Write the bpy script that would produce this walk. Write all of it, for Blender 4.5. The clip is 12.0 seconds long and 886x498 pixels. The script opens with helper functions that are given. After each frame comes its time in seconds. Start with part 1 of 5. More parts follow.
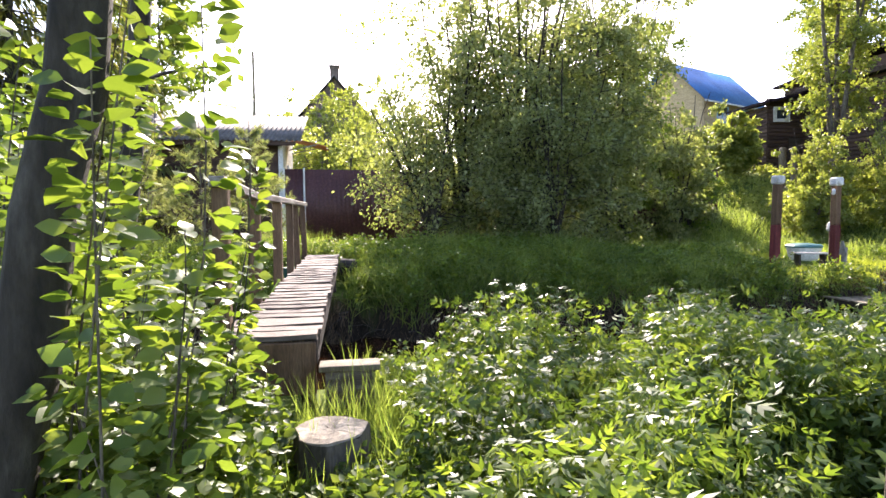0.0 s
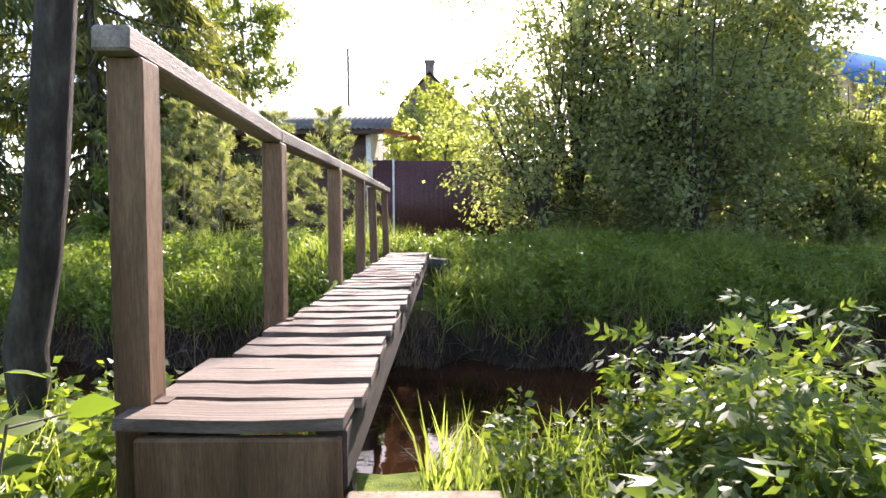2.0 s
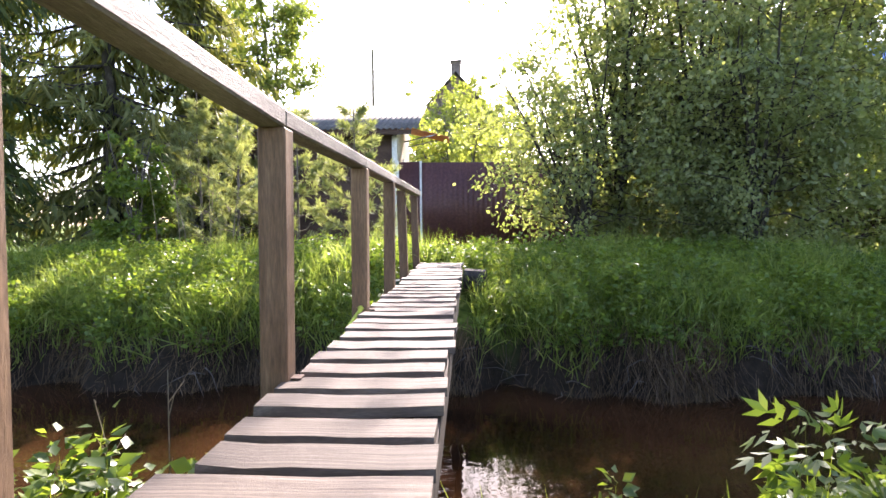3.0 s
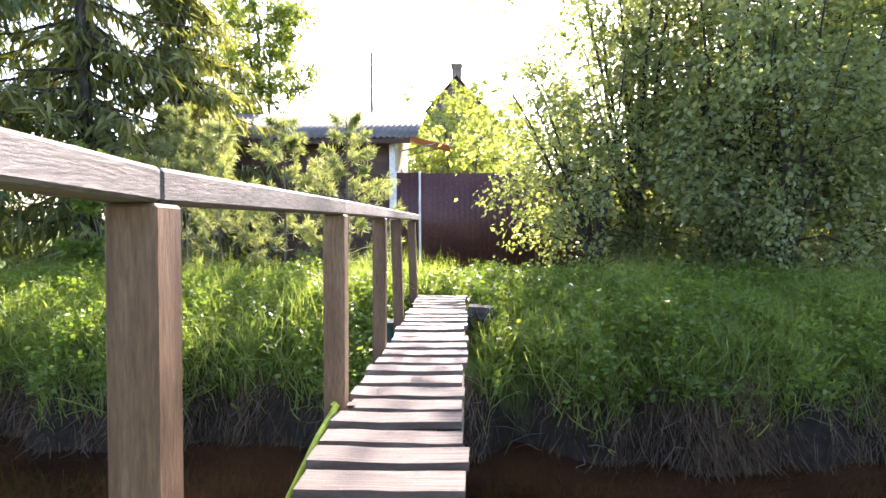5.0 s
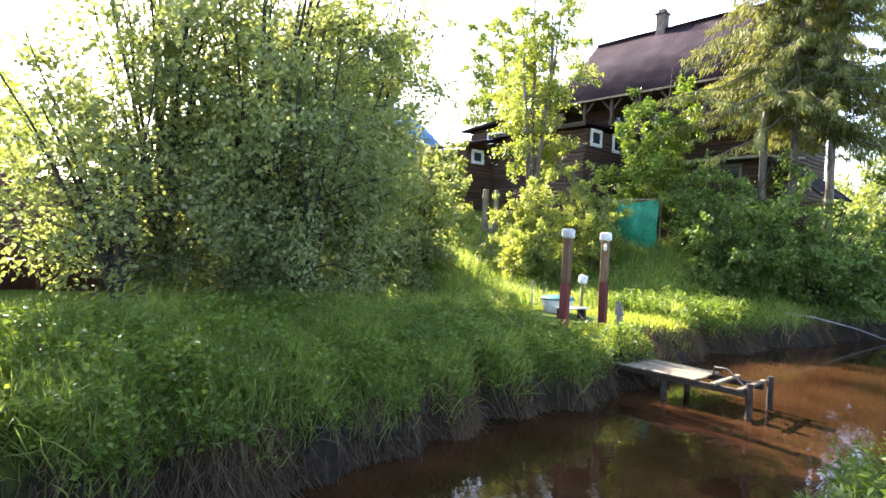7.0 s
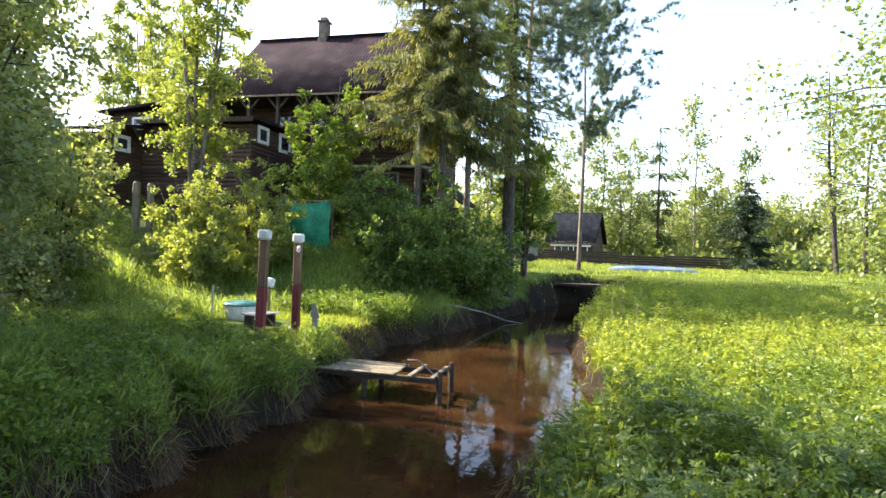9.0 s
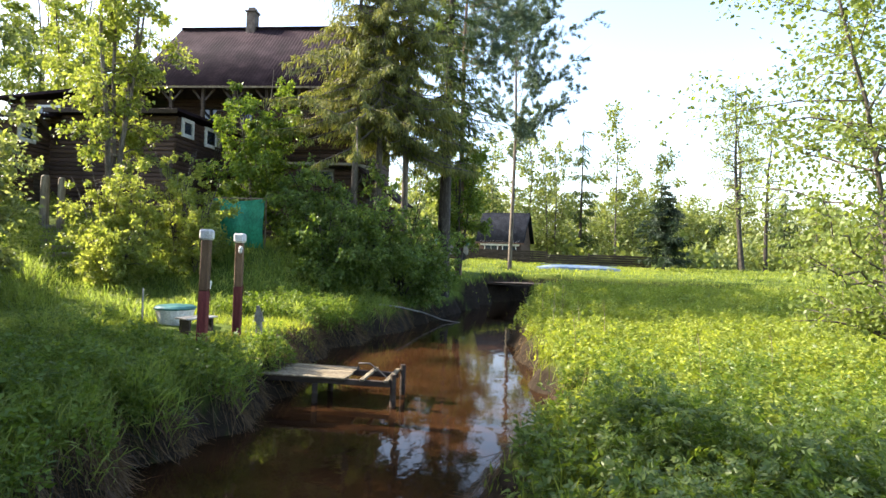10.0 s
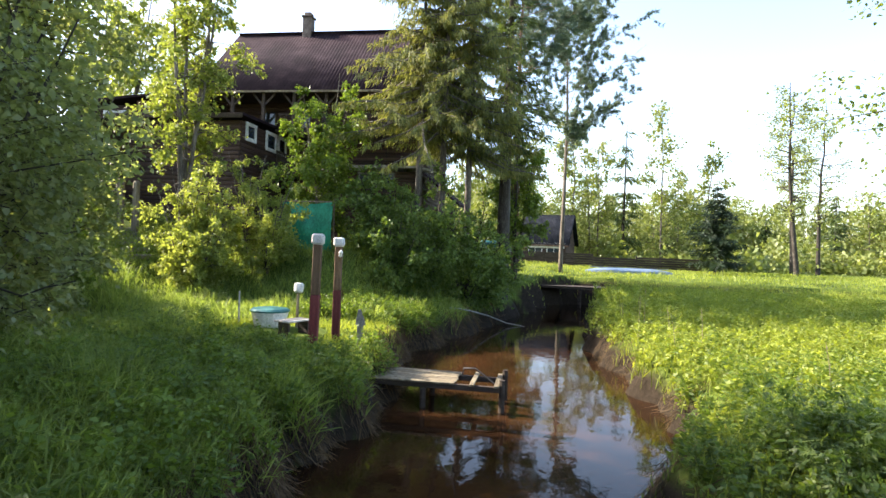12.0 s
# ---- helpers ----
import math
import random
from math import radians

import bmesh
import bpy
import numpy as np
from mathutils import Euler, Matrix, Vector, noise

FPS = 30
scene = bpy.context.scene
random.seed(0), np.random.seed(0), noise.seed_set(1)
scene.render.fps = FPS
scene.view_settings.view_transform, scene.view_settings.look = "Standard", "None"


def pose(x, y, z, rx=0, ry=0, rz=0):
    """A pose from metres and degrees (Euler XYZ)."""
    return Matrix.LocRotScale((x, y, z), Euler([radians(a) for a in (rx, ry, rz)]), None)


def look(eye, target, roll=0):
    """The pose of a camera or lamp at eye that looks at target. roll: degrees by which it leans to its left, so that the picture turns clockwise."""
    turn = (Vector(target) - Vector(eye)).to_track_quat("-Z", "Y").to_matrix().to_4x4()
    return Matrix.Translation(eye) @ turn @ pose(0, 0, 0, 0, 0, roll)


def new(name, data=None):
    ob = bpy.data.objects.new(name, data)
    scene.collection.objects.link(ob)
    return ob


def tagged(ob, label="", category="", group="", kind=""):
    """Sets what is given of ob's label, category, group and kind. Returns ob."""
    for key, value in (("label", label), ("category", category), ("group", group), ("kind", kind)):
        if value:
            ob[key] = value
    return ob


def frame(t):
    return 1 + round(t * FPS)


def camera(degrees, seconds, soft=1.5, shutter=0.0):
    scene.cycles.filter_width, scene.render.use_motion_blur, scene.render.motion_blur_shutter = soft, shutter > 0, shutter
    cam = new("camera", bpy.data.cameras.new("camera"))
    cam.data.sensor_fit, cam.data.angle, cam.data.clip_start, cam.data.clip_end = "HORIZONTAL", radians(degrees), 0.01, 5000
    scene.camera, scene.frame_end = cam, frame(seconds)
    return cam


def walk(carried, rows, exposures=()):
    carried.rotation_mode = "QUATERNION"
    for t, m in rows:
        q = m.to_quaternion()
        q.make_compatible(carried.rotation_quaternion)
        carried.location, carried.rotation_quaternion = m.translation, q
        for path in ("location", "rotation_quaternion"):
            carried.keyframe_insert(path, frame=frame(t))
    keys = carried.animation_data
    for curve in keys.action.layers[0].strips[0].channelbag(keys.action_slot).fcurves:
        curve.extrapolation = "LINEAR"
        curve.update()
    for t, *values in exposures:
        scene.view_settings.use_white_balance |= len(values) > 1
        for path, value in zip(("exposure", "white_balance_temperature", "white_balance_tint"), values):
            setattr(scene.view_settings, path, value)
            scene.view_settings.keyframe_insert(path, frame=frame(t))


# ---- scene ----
cam = camera(75.1, 12.0)
ROWS = [
    (0.0, (-0.098, 0.096, 1.403), (0.22, 2.067, 1.277), -0.5),
    (0.5, (0.015, 0.633, 1.282), (0.283, 2.611, 1.16), -0.4),
    (1.0, (0.049, 1.288, 1.174), (0.241, 3.276, 1.065), -0.1),
    (1.5, (0.041, 2.007, 1.121), (0.131, 4.002, 1.015), -0.2),
    (2.0, (-0.057, 2.617, 1.112), (-0.062, 4.614, 1.008), -0.4),
    (2.5, (-0.176, 3.145, 1.136), (-0.234, 5.142, 1.039), -0.4),
    (3.0, (-0.244, 3.583, 1.166), (-0.331, 5.579, 1.073), -0.5),
    (5.0, (-0.317, 4.643, 1.491), (-0.401, 6.639, 1.408), -0.2),
    (5.5, (-0.186, 4.755, 1.754), (-0.156, 6.753, 1.673), -0.1),
    (6.0, (-0.078, 4.776, 1.836), (0.275, 6.743, 1.762), 0.7),
    (6.5, (-0.058, 4.777, 1.863), (0.781, 6.592, 1.805), 1.6),
    (7.0, (-0.28, 4.753, 1.917), (1.052, 6.244, 1.874), 2.2),
    (7.5, (-0.36, 4.809, 1.926), (1.323, 5.889, 1.905), 2.3),
    (9.5, (-0.36, 6.143, 1.929), (1.602, 6.53, 1.931), 2.1),
    (10.0, (-0.355, 6.369, 1.945), (1.631, 6.608, 1.951), 2.1),
    (10.5, (-0.375, 6.667, 1.935), (1.619, 6.819, 1.948), 2.1),
    (11.0, (-0.42, 7.051, 1.982), (1.576, 7.183, 2.0), 2.3),
    (11.5, (-0.45, 7.404, 1.965), (1.543, 7.569, 1.977), 2.2),
    (12.0, (-0.52, 7.867, 1.954), (1.452, 8.199, 1.961), 2.3),
]
walk(cam, [(t, look(eye, target, roll)) for t, eye, target, roll in ROWS],
     exposures=[(0.0, 2.0, 6500, 24), (2.0, 2.2, 6500, 26), (3.0, 2.45, 6400, 26), (5.0, 2.7, 6350, 26), (6.5, 2.78, 6400, 24), (7.5, 2.72, 6550, 16), (9.5, 2.05, 6700, 14), (12.0, 2.0, 6700, 14)])

# ---- world and sun ----
SUN_AZ, SUN_EL = radians(8.5), radians(33.0)   # azimuth from +y towards +x
world = bpy.data.worlds.new("sky")
scene.world = world
world.use_nodes = True
wn = world.node_tree.nodes
sky = wn.new("ShaderNodeTexSky")
sky.sky_type = "NISHITA"
sky.sun_disc = False
sky.sun_elevation = SUN_EL
sky.sun_rotation = SUN_AZ
sky.air_density = 1.0
sky.dust_density = 1.3
wn["Background"].inputs["Strength"].default_value = 0.145
world.node_tree.links.new(sky.outputs[0], wn["Background"].inputs["Color"])
sun_data = bpy.data.lights.new("sun", "SUN")
sun_data.energy = 4.7
sun_data.angle = radians(0.55)
sun_data.color = (1.0, 0.93, 0.80)
sun = new("sun", sun_data)
sun_dir = Vector((math.sin(SUN_AZ) * math.cos(SUN_EL), math.cos(SUN_AZ) * math.cos(SUN_EL), math.sin(SUN_EL)))
sun.matrix_world = look(sun_dir * 60, (0, 0, 0))


# ---- materials ----
def nodes_of(name):
    m = bpy.data.materials.new(name)
    m.use_nodes = True
    return m, m.node_tree.nodes, m.node_tree.links, m.node_tree.nodes["Principled BSDF"]


def ramp(n, l, fac, stops):
    r = n.new("ShaderNodeValToRGB")
    e = r.color_ramp.elements
    while len(e) < len(stops):
        e.new(0.5)
    for k, (p, c) in enumerate(stops):
        e[k].position = p
        e[k].color = (*c, 1)
    l.new(fac, r.inputs[0])
    return r.outputs[0]


def noise_tex(n, l, scale, detail=4.0, stretch=None, local=False, rough=0.55):
    tc = n.new("ShaderNodeTexCoord")
    mp = n.new("ShaderNodeMapping")
    l.new(tc.outputs["Object"], mp.inputs[0])
    if stretch:
        mp.inputs["Scale"].default_value = stretch
    t = n.new("ShaderNodeTexNoise")
    t.inputs["Scale"].default_value = scale
    t.inputs["Detail"].default_value = detail
    t.inputs["Roughness"].default_value = rough
    l.new(mp.outputs[0], t.inputs["Vector"])
    return t.outputs[0]


def mixc(n, l, fac, a, b, mode="MIX"):
    m = n.new("ShaderNodeMix")
    m.data_type = "RGBA"
    m.blend_type = mode
    for sock, v in ((m.inputs[0], fac), (m.inputs[6], a), (m.inputs[7], b)):
        if isinstance(v, (int, float)):
            sock.default_value = v
        elif isinstance(v, tuple):
            sock.default_value = (*v, 1)
        else:
            l.new(v, sock)
    return m.outputs[2]


def surface(name, dark, mid, light, scale=3.0, fine=40.0, stretch=None, rough=0.8, bump=0.3, metallic=0.0, vary=0.25, spec=0.3):
    """A weathered surface: large patches, fine grain, a change from piece to piece, and relief."""
    m, n, l, b = nodes_of(name)
    big = noise_tex(n, l, scale, 5.0, stretch)
    grain = noise_tex(n, l, fine, 6.0, stretch, rough=0.7)
    c = ramp(n, l, big, [(0.28, dark), (0.5, mid), (0.72, light)])
    g = ramp(n, l, grain, [(0.3, (0.55, 0.55, 0.55)), (0.7, (1.25, 1.25, 1.25))])
    c = mixc(n, l, 1.0, c, g, "MULTIPLY")
    oi = n.new("ShaderNodeObjectInfo")
    v = ramp(n, l, oi.outputs["Random"], [(0.0, (1 - vary,) * 3), (1.0, (1 + vary,) * 3)])
    c = mixc(n, l, 1.0, c, v, "MULTIPLY")
    l.new(c, b.inputs["Base Color"])
    b.inputs["Roughness"].default_value = rough
    b.inputs["Metallic"].default_value = metallic
    b.inputs["Specular IOR Level"].default_value = spec
    bp = n.new("ShaderNodeBump")
    bp.inputs["Strength"].default_value = bump
    bp.inputs["Distance"].default_value = 0.01
    l.new(grain, bp.inputs["Height"])
    l.new(bp.outputs[0], b.inputs["Normal"])
    return m


def foliage(name, a, b_, c_, trans=0.45, rough=0.45, spec=0.35, glow=(1.3, 1.25, 0.55)):
    """Leaves: a colour for each leaf, a patchy change over the crown, light passing through."""
    m, n, l, b = nodes_of(name)
    geo = n.new("ShaderNodeNewGeometry")
    col = ramp(n, l, geo.outputs["Random Per Island"], [(0.0, a), (0.55, b_), (1.0, c_)])
    patch = ramp(n, l, noise_tex(n, l, 0.7, 3.0), [(0.3, (0.72, 0.76, 0.72)), (0.7, (1.2, 1.15, 1.1))])
    col = mixc(n, l, 1.0, col, patch, "MULTIPLY")
    l.new(col, b.inputs["Base Color"])
    b.inputs["Roughness"].default_value = rough
    b.inputs["Specular IOR Level"].default_value = spec
    tr = n.new("ShaderNodeBsdfTranslucent")
    l.new(mixc(n, l, 1.0, col, glow, "MULTIPLY"), tr.inputs[0])
    mx = n.new("ShaderNodeMixShader")
    mx.inputs[0].default_value = trans
    l.new(b.outputs[0], mx.inputs[1])
    l.new(tr.outputs[0], mx.inputs[2])
    l.new(mx.outputs[0], n["Material Output"].inputs[0])
    return m


M_PLANK = surface("weathered plank", (0.06, 0.043, 0.031), (0.12, 0.092, 0.07), (0.195, 0.16, 0.128), 2.5, 30, (0.6, 6, 6), 0.75, 0.5, vary=0.22)
M_POST = surface("brown stained timber", (0.075, 0.041, 0.021), (0.14, 0.08, 0.041), (0.215, 0.133, 0.073), 2.0, 25, (5, 5, 0.6), 0.7, 0.5, vary=0.15)
M_RAIL = surface("grey worn timber", (0.16, 0.135, 0.11), (0.28, 0.245, 0.205), (0.4, 0.36, 0.31), 2.0, 25, (6, 0.8, 6), 0.7, 0.5)
# Old wood tone, darkened further to hold the shade beneath the landing stage.
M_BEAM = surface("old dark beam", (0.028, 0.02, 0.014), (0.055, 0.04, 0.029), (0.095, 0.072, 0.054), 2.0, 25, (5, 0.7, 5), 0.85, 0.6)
M_GREYWOOD = surface("silvery board", (0.17, 0.155, 0.135), (0.28, 0.26, 0.235), (0.4, 0.375, 0.34), 2.5, 30, (1, 5, 5), 0.75, 0.5)
M_LOG = surface("dark brown log wall", (0.042, 0.024, 0.017), (0.075, 0.044, 0.032), (0.115, 0.072, 0.054), 1.2, 18, (0.7, 0.7, 4), 0.75, 0.5, vary=0.3)
M_ROOF = surface("old brown metal roof", (0.014, 0.0085, 0.011), (0.025, 0.015, 0.019), (0.05, 0.033, 0.038), 0.8, 12, None, 0.85, 0.2, spec=0.08)
M_SLATE = surface("grey corrugated roofing", (0.065, 0.06, 0.053), (0.105, 0.097, 0.088), (0.15, 0.14, 0.13), 1.2, 16, None, 0.85, 0.3)
M_FENCE = surface("maroon sheet fence", (0.075, 0.03, 0.028), (0.105, 0.042, 0.038), (0.13, 0.058, 0.05), 0.8, 14, None, 0.5, 0.1)
M_WHITE = surface("white painted wood", (0.62, 0.61, 0.57), (0.75, 0.74, 0.7), (0.83, 0.82, 0.79), 3, 30, None, 0.6, 0.2, vary=0.06)
M_SIDING = surface("pale cream siding", (0.5, 0.47, 0.38), (0.62, 0.58, 0.48), (0.7, 0.66, 0.56), 2, 20, None, 0.6, 0.1)
M_BLUEROOF = surface("blue profiled roof", (0.03, 0.13, 0.34), (0.045, 0.18, 0.45), (0.06, 0.23, 0.55), 0.6, 10, None, 0.4, 0.05, vary=0.05)
M_TIMBER = surface("fresh ochre timber", (0.42, 0.3, 0.16), (0.52, 0.38, 0.21), (0.6, 0.46, 0.28), 1.5, 18, (1, 1, 5), 0.7, 0.2)
M_BLUE = surface("pale blue sheeting", (0.2, 0.42, 0.62), (0.28, 0.52, 0.72), (0.4, 0.62, 0.8), 1.5, 12, None, 0.5, 0.2)
M_PALEBLUE = surface("faded whitish blue plastic", (0.09, 0.14, 0.22), (0.14, 0.2, 0.29), (0.2, 0.26, 0.34), 1.2, 10, None, 0.5, 0.2)
M_TARP = surface("green woven tarp", (0.012, 0.13, 0.07), (0.02, 0.22, 0.12), (0.04, 0.32, 0.18), 1.8, 14, None, 0.45, 0.5)
M_RED = surface("dull red painted post", (0.08, 0.015, 0.014), (0.13, 0.026, 0.024), (0.18, 0.046, 0.04), 3, 25, (3, 3, 0.6), 0.7, 0.4)
M_POLE = surface("bare weathered pole", (0.1, 0.075, 0.045), (0.2, 0.16, 0.1), (0.3, 0.25, 0.17), 3, 25, (4, 4, 0.5), 0.8, 0.5)
M_CONC = surface("dirty white plaster cap", (0.45, 0.44, 0.41), (0.62, 0.61, 0.57), (0.75, 0.74, 0.7), 8, 50, None, 0.8, 0.4)
M_STONE = surface("sawn log end", (0.15, 0.125, 0.09), (0.25, 0.215, 0.165), (0.36, 0.32, 0.26), 5, 30, None, 0.85, 0.6)
M_BRICK = surface("sooty chimney brick", (0.09, 0.07, 0.06), (0.16, 0.12, 0.1), (0.25, 0.2, 0.17), 3, 20, None, 0.9, 0.4)
M_BARK = surface("grey brown bark", (0.06, 0.048, 0.036), (0.12, 0.1, 0.078), (0.2, 0.17, 0.135), 4, 16, (2, 2, 0.5), 0.9, 0.9)
M_DARKBARK = surface("dark alder bark", (0.022, 0.018, 0.014), (0.045, 0.037, 0.028), (0.1, 0.09, 0.075), 5, 18, (2, 2, 0.6), 0.9, 0.9)
M_PINEBARK = surface("warm pine bark", (0.1, 0.062, 0.04), (0.2, 0.125, 0.08), (0.3, 0.2, 0.13), 3, 14, (2, 2, 0.5), 0.9, 0.9)
M_METAL = surface("dull grey steel", (0.2, 0.2, 0.2), (0.3, 0.3, 0.3), (0.4, 0.4, 0.4), 3, 20, None, 0.45, 0.1, metallic=0.8)
M_RUST = surface("rusted steel plate", (0.05, 0.03, 0.022), (0.09, 0.055, 0.04), (0.14, 0.09, 0.065), 8, 40, None, 0.85, 0.3)
M_RUBBER = surface("black rubber", (0.012, 0.012, 0.012), (0.02, 0.02, 0.02), (0.035, 0.035, 0.035), 3, 20, None, 0.7, 0.2)
M_HOSE = surface("yellow green hose", (0.32, 0.36, 0.03), (0.42, 0.46, 0.05), (0.5, 0.52, 0.08), 3, 20, None, 0.4, 0.1)
M_TEAL = surface("teal plastic lid", (0.03, 0.14, 0.14), (0.06, 0.21, 0.2), (0.13, 0.3, 0.28), 3, 20, None, 0.45, 0.1)
M_DARKGREEN = surface("dark green plastic", (0.015, 0.05, 0.035), (0.02, 0.07, 0.05), (0.035, 0.1, 0.07), 3, 20, None, 0.45, 0.1)
M_ORANGE = surface("rusty orange awning", (0.4, 0.13, 0.05), (0.5, 0.18, 0.07), (0.58, 0.25, 0.1), 3, 20, None, 0.6, 0.1)

L_BUSH = foliage("sallow leaves", (0.145, 0.185, 0.08), (0.215, 0.26, 0.125), (0.3, 0.335, 0.185), 0.6)
L_SHRUB = foliage("shrub leaves", (0.09, 0.15, 0.025), (0.135, 0.205, 0.035), (0.19, 0.26, 0.05), 0.52)
L_NEAR = foliage("glossy near leaves", (0.065, 0.11, 0.026), (0.105, 0.16, 0.042), (0.17, 0.22, 0.058), 0.5, 0.42, 0.42, (1.7, 1.65, 0.5))
L_MAPLE = foliage("yellow green leaves", (0.17, 0.225, 0.05), (0.225, 0.275, 0.07), (0.3, 0.335, 0.1), 0.5)
L_YSHRUB = foliage("light shrub leaves", (0.2, 0.255, 0.065), (0.275, 0.325, 0.095), (0.355, 0.395, 0.13), 0.58)
L_DARK = foliage("dark bush leaves", (0.085, 0.14, 0.035), (0.125, 0.195, 0.048), (0.18, 0.25, 0.07), 0.5)
L_SPRUCE = foliage("olive spruce sprays", (0.115, 0.135, 0.042), (0.17, 0.185, 0.06), (0.24, 0.245, 0.085), 0.45, 0.6)
L_DKSPRUCE = foliage("dark spruce sprays", (0.045, 0.075, 0.025), (0.07, 0.105, 0.036), (0.1, 0.14, 0.052), 0.4, 0.6)
L_PINE = foliage("bluish pine needles", (0.055, 0.09, 0.075), (0.085, 0.13, 0.105), (0.12, 0.17, 0.14), 0.35, 0.55)
L_YPINE = foliage("young pine needles", (0.17, 0.21, 0.1), (0.23, 0.27, 0.14), (0.3, 0.33, 0.18), 0.5, 0.55)
L_FAR = foliage("far birch leaves", (0.15, 0.195, 0.06), (0.21, 0.25, 0.085), (0.28, 0.31, 0.12), 0.45)
L_ALDER = foliage("alder leaves", (0.13, 0.18, 0.045), (0.18, 0.235, 0.06), (0.24, 0.29, 0.08), 0.5)
L_GRASS = foliage("tall grass", (0.135, 0.19, 0.05), (0.218, 0.275, 0.082), (0.315, 0.36, 0.13), 0.66, 0.5, 0.3, (1.35, 1.4, 0.6))
L_MEADOW = foliage("meadow herbs", (0.19, 0.25, 0.04), (0.265, 0.32, 0.056), (0.345, 0.385, 0.08), 0.5, 0.5)
L_DEAD = foliage("dead hanging grass", (0.06, 0.037, 0.02), (0.12, 0.077, 0.042), (0.21, 0.145, 0.085), 0.3, 0.7)
L_YOUNG = foliage("young spruce needles", (0.018, 0.034, 0.02), (0.028, 0.05, 0.028), (0.045, 0.075, 0.04), 0.25, 0.6)
M_DKSLATE = surface("dark bluish slate roof", (0.007, 0.0085, 0.012), (0.013, 0.0155, 0.021), (0.025, 0.028, 0.035), 2, 14, None, 0.85, 0.3, spec=0.1)

def ground_material():
    m, n, l, b = nodes_of("ground")
    big = noise_tex(n, l, 0.35, 6.0)
    fine = noise_tex(n, l, 9.0, 8.0, rough=0.7)
    grass = ramp(n, l, fine, [(0.3, (0.035, 0.06, 0.012)), (0.5, (0.09, 0.125, 0.022)), (0.75, (0.15, 0.18, 0.035))])
    grass = mixc(n, l, 1.0, grass, ramp(n, l, big, [(0.3, (0.75, 0.8, 0.7)), (0.7, (1.25, 1.2, 1.1))]), "MULTIPLY")
    soil = ramp(n, l, fine, [(0.3, (0.012, 0.009, 0.006)), (0.7, (0.04, 0.029, 0.019))])
    geo = n.new("ShaderNodeNewGeometry")
    sep = n.new("ShaderNodeSeparateXYZ")
    l.new(geo.outputs["Normal"], sep.inputs[0])
    steep = n.new("ShaderNodeMapRange")
    l.new(sep.outputs[2], steep.inputs[0])
    steep.inputs[1].default_value, steep.inputs[2].default_value = 0.55, 0.8
    l.new(mixc(n, l, steep.outputs[0], soil, grass), b.inputs["Base Color"])
    b.inputs["Roughness"].default_value = 0.95
    b.inputs["Specular IOR Level"].default_value = 0.1
    bp = n.new("ShaderNodeBump")
    bp.inputs["Strength"].default_value = 0.8
    bp.inputs["Distance"].default_value = 0.05
    l.new(fine, bp.inputs["Height"])
    l.new(bp.outputs[0], b.inputs["Normal"])
    return m

def water_material():
    m, n, l, b = nodes_of("brown stream water")
    silt = noise_tex(n, l, 0.6, 4.0)
    l.new(ramp(n, l, silt, [(0.3, (0.009, 0.0042, 0.002)), (0.7, (0.044, 0.0195, 0.0078))]), b.inputs["Base Color"])
    b.inputs["Roughness"].default_value = 0.03
    b.inputs["IOR"].default_value = 1.33
    b.inputs["Specular IOR Level"].default_value = 0.3
    w1 = noise_tex(n, l, 2.2, 2.0, (1.0, 1.6, 1))
    w2 = noise_tex(n, l, 9.0, 2.0)
    add = n.new("ShaderNodeMath")
    add.operation = "MULTIPLY_ADD"
    l.new(w2, add.inputs[0])
    add.inputs[1].default_value = 0.25
    l.new(w1, add.inputs[2])
    bp = n.new("ShaderNodeBump")
    bp.inputs["Strength"].default_value = 0.035
    bp.inputs["Distance"].default_value = 0.1
    l.new(add.outputs[0], bp.inputs["Height"])
    l.new(bp.outputs[0], b.inputs["Normal"])
    return m

def glass_material():
    m, n, l, b = nodes_of("window glass")
    b.inputs["Base Color"].default_value = (0.03, 0.04, 0.05, 1)
    b.inputs["Roughness"].default_value = 0.04
    b.inputs["Specular IOR Level"].default_value = 0.8
    return m

M_GROUND, M_WATER, M_GLASS = ground_material(), water_material(), glass_material()


# ---- mesh helpers ----
def finish(name, mesh, material, parent=None, label="", smooth=False):
    mesh.materials.append(material)
    if smooth:
        mesh.polygons.foreach_set("use_smooth", [True] * len(mesh.polygons))
    ob = new(name, mesh)
    if parent:
        ob.parent = parent
    if label:
        tagged(ob, label)
    return ob


def part(name, bm, material, parent=None, label="", smooth=False):
    """One bmesh as one mesh object under a thing or a part."""
    mesh = bpy.data.meshes.new(name)
    bm.to_mesh(mesh)
    bm.free()
    return finish(name, mesh, material, parent, label, smooth)


def thing(name, label, category, group="", at=(0, 0, 0), rz=0.0):
    e = new(name)
    e.matrix_world = pose(*at, 0, 0, rz)
    return tagged(e, label, category, group)


def np_mesh(name, verts, faces):
    """A mesh from arrays of vertices (n, 3) and of equal-sided faces (m, k)."""
    mesh = bpy.data.meshes.new(name)
    verts, faces = np.asarray(verts, np.float32), np.asarray(faces, np.int32)
    k = faces.shape[1]
    mesh.vertices.add(len(verts))
    mesh.vertices.foreach_set("co", verts.ravel())
    mesh.loops.add(faces.size)
    mesh.loops.foreach_set("vertex_index", faces.ravel())
    mesh.polygons.add(len(faces))
    mesh.polygons.foreach_set("loop_start", np.arange(len(faces), dtype=np.int32) * k)
    mesh.update(calc_edges=True)
    return mesh


